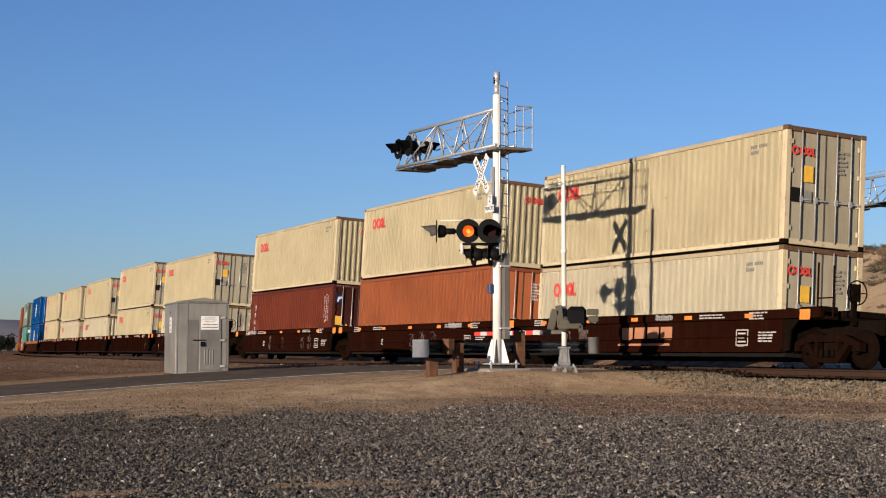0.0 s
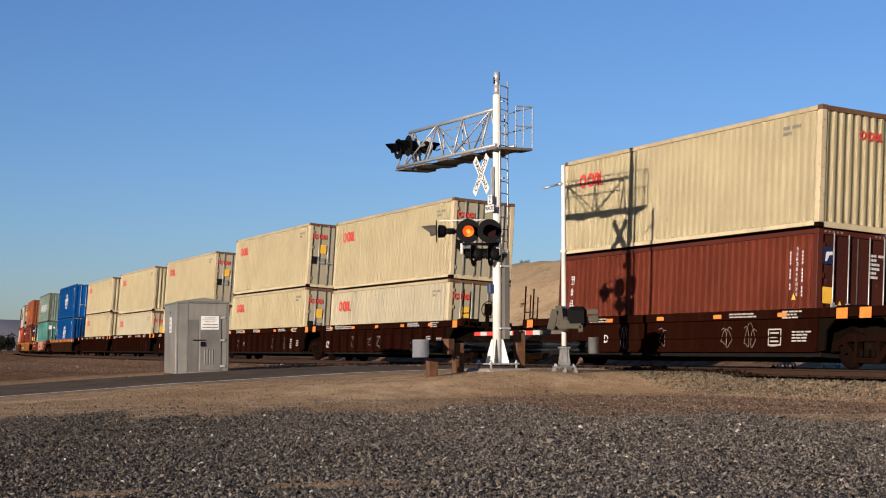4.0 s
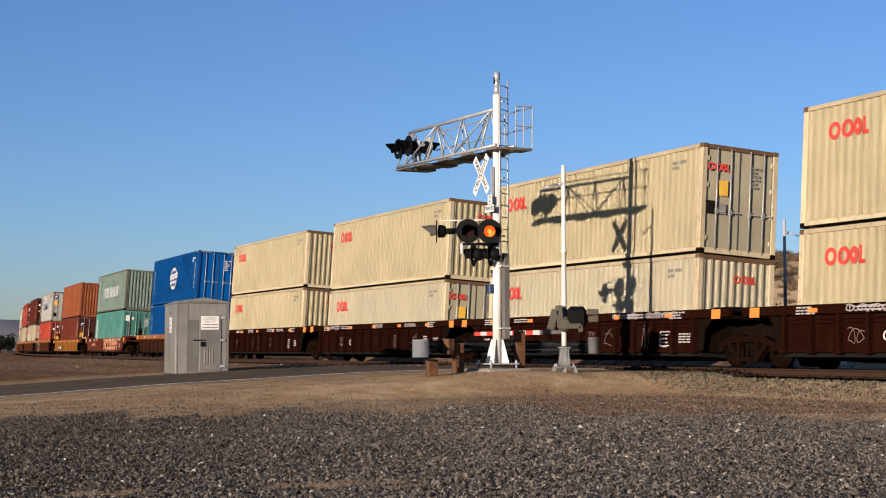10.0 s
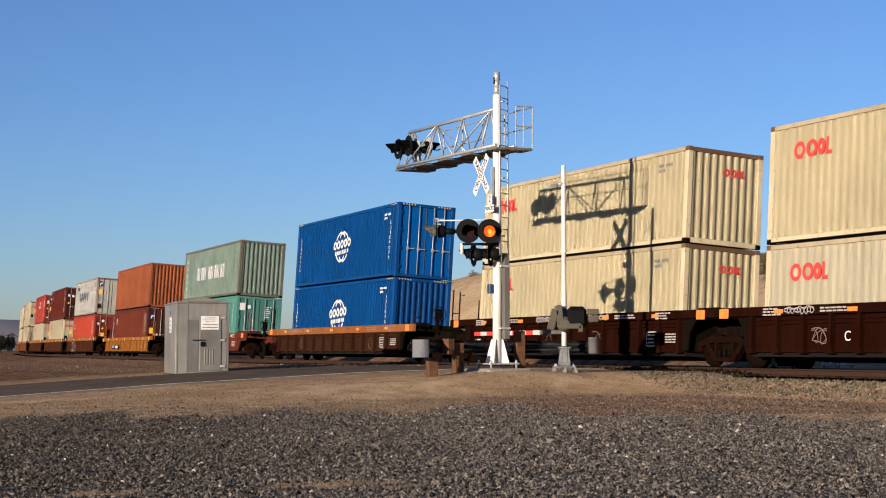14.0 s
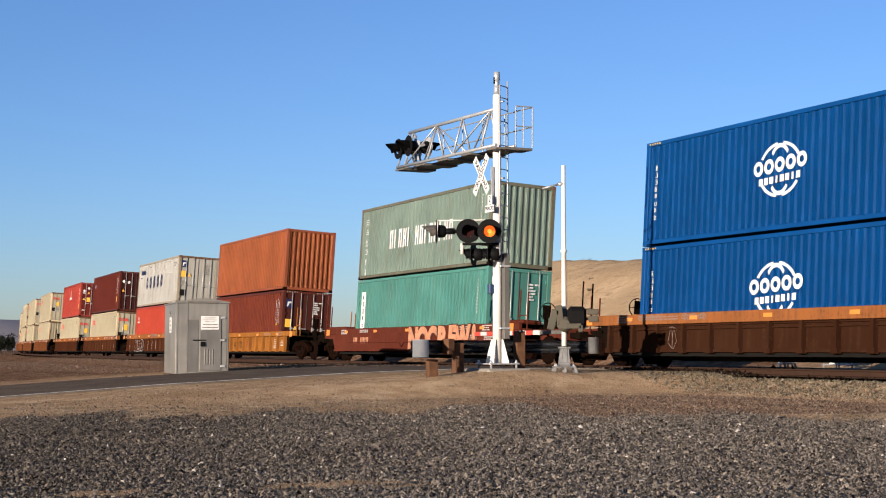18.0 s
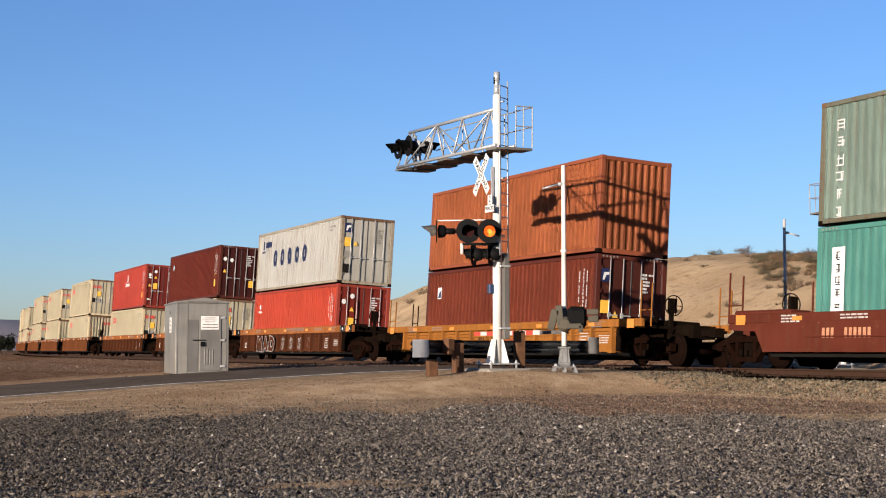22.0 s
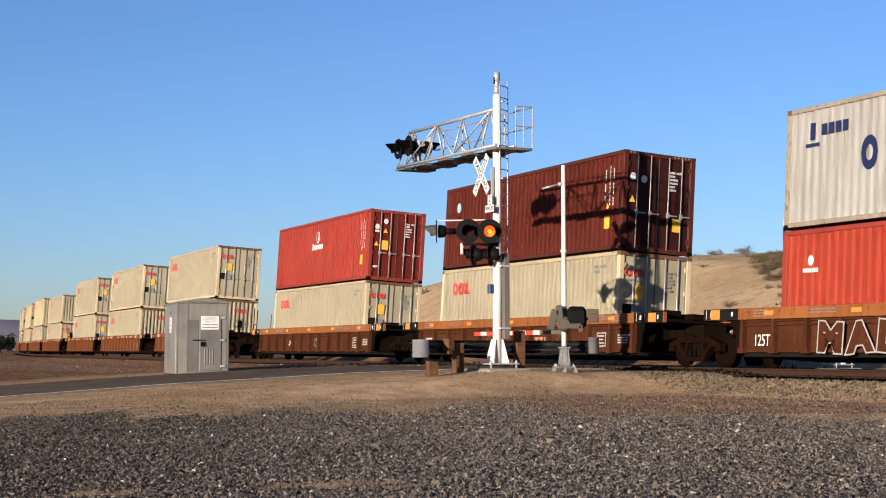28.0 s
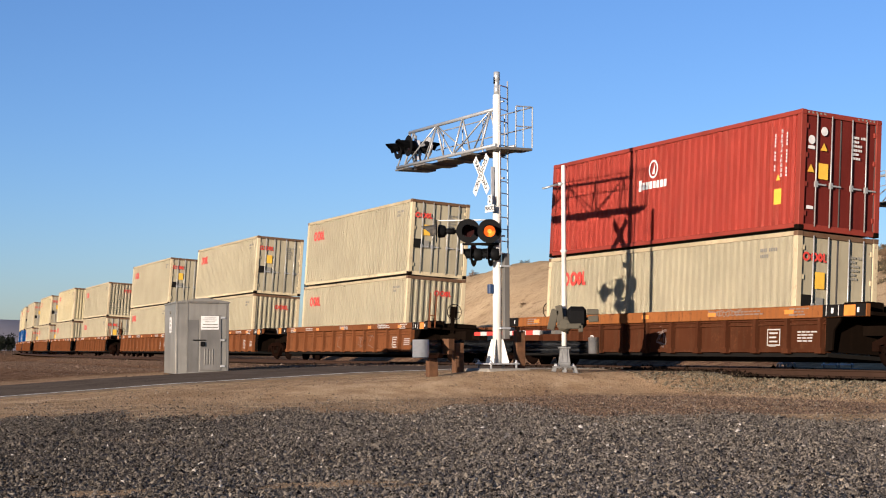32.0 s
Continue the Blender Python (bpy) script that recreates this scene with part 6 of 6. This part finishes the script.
# ---- the far bank's scrub, hills and trees ----
LEAF_DRY = plain("dry_scrub_leaves", (0.105, 0.066, 0.033), 0.85, 0.0, 0.4)
LEAF_GREEN = plain("grey_green_leaves", (0.062, 0.052, 0.027), 0.8, 0.0, 0.4)
LEAF_DARK = plain("dark_leaves", (0.0139, 0.0154, 0.01), 0.9, 0.0, 0.4, gloss=0.05)
TWIG = plain("brown_twigs", (0.0693, 0.0462, 0.0308), 0.9)


def shrub_meshes(seed, clumps=26, leaves=22):
    r = random.Random(seed)
    wood, crown = bmesh.new(), bmesh.new()
    for _ in range(clumps):
        a, d = r.uniform(0, 2 * math.pi), r.uniform(0.15, 1.0) ** 0.7
        tip = Vector((d * math.cos(a), d * math.sin(a), r.uniform(0.25, 1.0) * (1.15 - 0.5 * d)))
        rod(wood, (0.06 * math.cos(a), 0.06 * math.sin(a), -0.1), tip, 0.03, 4, 0.01)
        for _ in range(leaves):
            p = tip + Vector((r.gauss(0, 0.15), r.gauss(0, 0.15), r.gauss(0, 0.12)))
            u = Vector((r.gauss(0, 1), r.gauss(0, 1), r.gauss(0, 1))).normalized()
            w = u.orthogonal().normalized()
            k = r.uniform(0.04, 0.09)
            crown.faces.new([crown.verts.new(p + q) for q in (-u * k, w * k * 0.5, u * k, -w * k * 0.5)])
    return mesh_from(wood), mesh_from(crown)


def shrub(kind):
    wood, crown = shrub_meshes(kind)
    top = tagged(new("shrub"), "dry grey-green desert shrub on the sandy bank", "shrub", "shrubs on the bank")
    part("stem", wood, TWIG, top)
    part("foliage", crown, LEAF_DRY if kind % 2 else LEAF_GREEN, top)
    return top


def land_at(x, y):
    return float(land_z(np.array([[x]]), np.array([[y]]))[0, 0])


masters = [shrub(k) for k in range(4)]
rs = random.Random(11)


def on_bank(px, u):
    """The place seen along x = px * y that lies u metres beyond the track."""
    lo, hi = 45.0, 260.0
    for _ in range(30):
        y = (lo + hi) / 2
        if float(from_track(np.array([[px * y]]), np.array([[y]]))[0, 0]) > -u:
            lo = y
        else:
            hi = y
    return px * lo, lo


# lone bushes along the crest, then a band of dry scrub below it, and a few tufts on the slope
spots = [(*on_bank(px, u), k) for px, u, k in ((0.097, 38.5, 0.85), (0.203, 37.5, 0.75), (0.132, 39.0, 0.42), (0.171, 39.0, 0.45), (0.183, 38.0, 0.62), (0.112, 39.5, 0.35), (0.139, 26.0, 0.5), (0.192, 25.0, 0.55), (0.055, 37.5, 0.5), (0.02, 36.0, 0.6), (-0.012, 32.0, 0.7), (-0.022, 30.0, 0.6), (0.036, 27.0, 0.4))]
while len(spots) < 260:
    px, u = 0.205 + 0.16 * rs.random() ** 1.2, rs.triangular(25.0, 37.0, 33.0)
    if rs.random() < 0.2 + 0.8 * math.sin(px * 85 + u * 0.25) ** 4 or u > 33:
        spots.append((*on_bank(px, u), rs.uniform(0.26, 0.55)))
while len(spots) < 285:
    spots.append((*on_bank(rs.uniform(-0.03, 0.3), rs.uniform(17, 34)), rs.uniform(0.16, 0.34)))
for i, (x, y, k) in enumerate(spots):
    m = pose(x, y, land_at(x, y) - 0.05, 0, 0, rs.uniform(0, 360))
    ob = masters[i] if i < 4 else copy_thing(masters[i % 4], m)
    ob.matrix_basis = m @ Matrix.Diagonal((k, k, k * rs.uniform(0.7, 1.0), 1))


def ridge(name, label, az0, az1, dist, high, seed, material):
    """A range of far hills: a slope with depth behind its crest."""
    n = 90
    r = random.Random(seed)
    ph = [r.uniform(0, 6) for _ in range(6)]
    v, f = [], []
    for i in range(n):
        a = radians(az0 + (az1 - az0) * i / (n - 1))
        h = high * (0.22 + 0.78 * float(smooth(np.array(-math.degrees(a)), 13.0, 15.5))) * (0.56 + 0.04 * math.sin(9 * a + ph[0]) + 0.03 * math.sin(31 * a + ph[1]) + 0.012 * math.sin(83 * a + ph[2]))
        for d, z in ((dist, -6.0), (dist * 1.06, h * 0.55), (dist * 1.14, h), (dist * 1.3, h * 0.3)):
            v.append((d * math.sin(a), d * math.cos(a), z))
        if i:
            for k in range(3):
                b = (i - 1) * 4 + k
                f.append((b, b + 4, b + 5, b + 1))
    me = bpy.data.meshes.new("ridge")
    me.from_pydata(v, [], f)
    me.polygons.foreach_set("use_smooth", [True] * len(f))
    return tagged(link(name, me, material), label, kind="structure")


HAZE_HILL = plain("distant_hill", (0.19, 0.172, 0.175), 1.0, 0.0, 0.15)
ridge("backdrop", "hazy bluish distant hills", -60, 60, 2600, 120, 4, HAZE_HILL)


def far_tree(x, y, k, seed):
    r = random.Random(seed)
    top = tagged(new("tree"), "dark green tree far down the line", "tree", "far trees")
    trunk, crown = bmesh.new(), bmesh.new()
    rod(trunk, (0, 0, -0.3), (0, 0, 2.2), 0.18, 7, 0.11)
    for _ in range(9):
        a = r.uniform(0, 6.28)
        tip = Vector((1.3 * math.cos(a), 1.3 * math.sin(a), r.uniform(2.2, 4.6)))
        rod(trunk, (0, 0, r.uniform(1.2, 2.1)), tip, 0.07, 5, 0.02)
        for _ in range(90):
            p = tip + Vector((r.gauss(0, 0.6), r.gauss(0, 0.6), r.gauss(0, 0.5)))
            u = Vector((r.gauss(0, 1), r.gauss(0, 1), r.gauss(0, 1))).normalized()
            w = u.orthogonal().normalized()
            crown.faces.new([crown.verts.new(p + q * 0.30) for q in (-u, w * 0.6, u, -w * 0.6)])
    part("trunk", trunk, TWIG, top)
    part("crown", crown, LEAF_DARK, top)
    top.matrix_basis = pose(x, y, land_at(x, y)) @ Matrix.Diagonal((k, k, k, 1))


for i, (px, y) in enumerate(((-0.306, 255), (-0.299, 262), (-0.293, 270), (-0.312, 248), (-0.288, 330), (-0.318, 260))):
    far_tree(px * y, y, 0.55 + 0.08 * (i % 3), 40 + i)


# ---- gravel ----
def stones(name, label, n, spread, size, material, seed, flatten=0.9, lift=0.25):
    """Crushed stones: rough four-sided lumps lying on the earth."""
    rng = np.random.default_rng(seed)
    x, y, k = spread(rng, n)
    n = len(x)
    z = land_z(x, y)
    r = size * rng.lognormal(0, 0.32, n) * k
    base = np.array([(1, 0, 0), (0, 1, 0), (-1, 0, 0), (0, -1, 0), (0, 0, 1)], float) * 0.62
    v = base[None] * rng.uniform(0.6, 1.3, (n, 5, 3)) + rng.normal(0, 0.16, (n, 5, 3))
    v[:, :4, 2] -= 0.22
    v[:, :, 2] *= flatten
    a = rng.uniform(0, 2 * np.pi, n)
    tilt = rng.normal(0, 0.35, (n, 2))
    c, s = np.cos(a)[:, None], np.sin(a)[:, None]
    vx, vy = v[:, :, 0] * c - v[:, :, 1] * s, v[:, :, 0] * s + v[:, :, 1] * c
    vz = v[:, :, 2] + vx * tilt[:, :1] + vy * tilt[:, 1:]
    v = np.stack([vx, vy, vz], -1) * r[:, None, None]
    v += np.stack([x, y, z + r * lift], -1)[:, None]
    tri = np.array([(0, 1, 4), (1, 2, 4), (2, 3, 4), (3, 0, 4)])
    f = (tri[None] + (np.arange(n) * 5)[:, None, None]).reshape(-1, 3)
    me = bpy.data.meshes.new("stones")
    me.vertices.add(n * 5)
    me.vertices.foreach_set("co", v.reshape(-1))
    me.loops.add(f.size)
    me.loops.foreach_set("vertex_index", f.reshape(-1))
    me.polygons.add(len(f))
    me.polygons.foreach_set("loop_start", np.arange(len(f)) * 3)
    me.update(calc_edges=True)
    return tagged(link(name, me, material), label, kind="stuff")


def stone_material(name, dark, mid, pale, few=0.93, west_shade=False):
    m, nt, b = tree_of(name, 0.95, 0.0, 0.0)
    geo = nt.nodes.new("ShaderNodeNewGeometry")
    rnd = geo.outputs["Random Per Island"]
    c = mix(nt, ramp(nt, rnd, 0.0, few), dark, mid)
    c = mix(nt, ramp(nt, rnd, few, few + 0.02), c, pale)
    fine = noise_of(nt, 40.0, 4, world_space=True)
    c = mix(nt, ramp(nt, fine, 0.55, 0.8), c, tuple(q * 1.3 for q in mid))
    if west_shade:
        # the lot was spread from two loads: darker basalt to the west, with cloudy borders
        sep = nt.nodes.new("ShaderNodeSeparateXYZ")
        nt.links.new(geo.outputs["Position"], sep.inputs[0])
        add = nt.nodes.new("ShaderNodeMath")
        add.operation = "MULTIPLY_ADD"
        nt.links.new(noise_of(nt, 0.5, 3, world_space=True), add.inputs[0])
        add.inputs[1].default_value = 7.0
        nt.links.new(sep.outputs["X"], add.inputs[2])
        c = mix(nt, ramp(nt, add.outputs[0], 4.5, -1.0), c, mix(nt, rnd, tuple(q * 0.8 for q in dark), tuple(q * 0.70 for q in mid)))
    nt.links.new(c, b.inputs["Base Color"])
    bump(nt, b, fine, 0.4, 0.01)
    return m


def lot(rng, n):
    """The gravel lot before the road."""
    y = 11.3 + 21.0 * rng.uniform(0, 1, n) ** 1.12
    x = y * rng.uniform(-0.33, 0.33, n)
    keep = rng.uniform(0, 1, n) < np.maximum(lot_share(x, y), 0.03)
    return x[keep], y[keep], np.ones(keep.sum())


def verge(rng, n):
    """Fine brown chippings between the lot and the track."""
    y = 24 + 12.5 * rng.uniform(0, 1, n)
    x = y * rng.uniform(-0.30, 0.32, n)
    a = (x - CROSSING.x) * ALONG.x + (y - CROSSING.y) * ALONG.y
    p = smooth(x / y, -0.02, 0.10) * smooth(35.5 - y + 1.2 * np.sin(x * 1.1), 0, 3.0) * (0.45 + 0.55 * np.sin(x * 0.9 + y) ** 2) + 0.05
    keep = (from_track(x, y) > 3) & (a > -1.6) & (rng.uniform(0, 1, n) < p)
    return x[keep], y[keep], np.ones(keep.sum())


def ballast(rng, n):
    s = rng.uniform(-25, 62, n)
    u = rng.uniform(-2.5, 4.0, n)
    x = np.interp(s, S_LINE, X_LINE)
    y = np.interp(s, S_LINE, Y_LINE)
    th = np.interp(s, S_LINE, TH_LINE)
    x, y = x + u * np.sin(th), y - u * np.cos(th)
    a = (x - CROSSING.x) * ALONG.x + (y - CROSSING.y) * ALONG.y
    keep = (u > 1.5) & (a > 2.6) & (rng.uniform(0, 1, n) < smooth(4.2 - u, 0, 0.7))
    return x[keep], y[keep], np.ones(keep.sum())


def far_side(rng, n):
    """Reddish stones on the track's shoulder beyond the road."""
    s = rng.uniform(-60, 35, n)
    u = 1.5 + 13.0 * rng.uniform(0, 1, n) ** 1.6
    x, y, th = np.interp(s, S_LINE, X_LINE), np.interp(s, S_LINE, Y_LINE), np.interp(s, S_LINE, TH_LINE)
    x, y = x + u * np.sin(th), y - u * np.cos(th)
    a = (x - CROSSING.x) * ALONG.x + (y - CROSSING.y) * ALONG.y
    keep = (a < -11.5) & (rng.uniform(0, 1, n) < smooth(14.5 - u, 0, 12.0) * (0.35 + 0.65 * np.sin(x * 0.7 + y * 0.4) ** 2))
    return x[keep], y[keep], np.ones(keep.sum())


def bed_stones(rng, n):
    """Stained stones between and beside the ties, coloured dark for the shade there."""
    s = rng.uniform(8, 62, n)
    u = rng.uniform(-1.8, 1.7, n)
    x, y, th = np.interp(s, S_LINE, X_LINE), np.interp(s, S_LINE, Y_LINE), np.interp(s, S_LINE, TH_LINE)
    return x + u * np.sin(th), y - u * np.cos(th), np.ones(n)


def strays(rng, n):
    y = 20 + 22 * rng.uniform(0, 1, n)
    x = y * rng.uniform(-0.32, 0.32, n)
    u = from_track(x, y)
    a = (x - CROSSING.x) * ALONG.x + (y - CROSSING.y) * ALONG.y
    keep = (u > 3) & ((a > -1.6) | (a < -11.5))
    return x[keep], y[keep], np.ones(keep.sum())


LOT_STONE = stone_material("dark_crushed_stone", (0.010, 0.0088, 0.0072), (0.25, 0.21, 0.16), (0.52, 0.46, 0.37), 0.988, True)
BALLAST_STONE = stone_material("brown_ballast", (0.045, 0.037, 0.022), (0.225, 0.187, 0.122), (0.38, 0.33, 0.25), 0.97)
stones("gravel", "dark grey crushed gravel of the lot", 430000, lot, 0.0205, LOT_STONE, 1, 0.72)
stones("pale_stones", "scattered pale stones on the gravel", 420, lot, 0.030, stone_material("pale_stone", (0.30, 0.27, 0.22), (0.48, 0.43, 0.36), (0.55, 0.5, 0.42)), 13, 0.8, 0.4)
stones("ballast", "pale brown crushed ballast along the track", 130000, ballast, 0.029, BALLAST_STONE, 2)
stones("bed_stones", "stained stones between the ties, darkened for the shade under the cars", 22000, bed_stones, 0.04, stone_material("shaded_stained_ballast", (0.0063, 0.0042, 0.0028), (0.0245, 0.0168, 0.0112), (0.077, 0.056, 0.035), 0.985), 5, lift=0.7)
VERGE_STONE = stone_material("brown_chippings", (0.04, 0.025, 0.017), (0.20, 0.135, 0.09), (0.36, 0.28, 0.20), 0.97)
stones("chippings", "fine reddish brown chippings on the earth", 120000, verge, 0.017, VERGE_STONE, 7)
stones("shoulder_stones", "reddish brown stones on the shoulder beyond the road", 110000, far_side, 0.036, VERGE_STONE, 9)
stones("loose_stones", "loose pale stones on the earth", 3500, strays, 0.018, BALLAST_STONE, 3)


# ---- what moves ----
def motions():
    times = [i * 1.0 for i in range(33)]
    for thing, s, up in ROLLING:
        walk(thing, [(t, track_pose(s + travel(t), up)) for t in times])
    # the wheels roll: radius 0.425 m
    ticks = [i / 15 for i in range(481)]
    turns = [travel(t) / 0.425 for t in ticks]
    for wheel, x in WHEELS:
        walk(wheel, [(t, Matrix.Translation((x, 0, 0.455)) @ Matrix.Rotation(a, 4, "Y")) for t, a in zip(ticks, turns)])
    # the two lamps flash in turn: the leaves added over their lenses part and close
    beat = 0.9875
    for leaf, sgn, which in SHUTTERS:
        away, over = pose(sgn * 0.158, 0, 0), pose(0, 0, 0)
        rows, open_now = [(0.0, away if which == 0 else over)], which == 0
        t = 0.1
        while t < 31.9:
            was, now = (away, over) if open_now else (over, away)
            k = math.floor(t * FPS + 0.001)
            rows += [(k / FPS, was), ((k + 1) / FPS, now)]
            open_now = not open_now
            t += beat / 2
        rows.append((32.0, away if open_now else over))
        walk(leaf, rows)


motions()
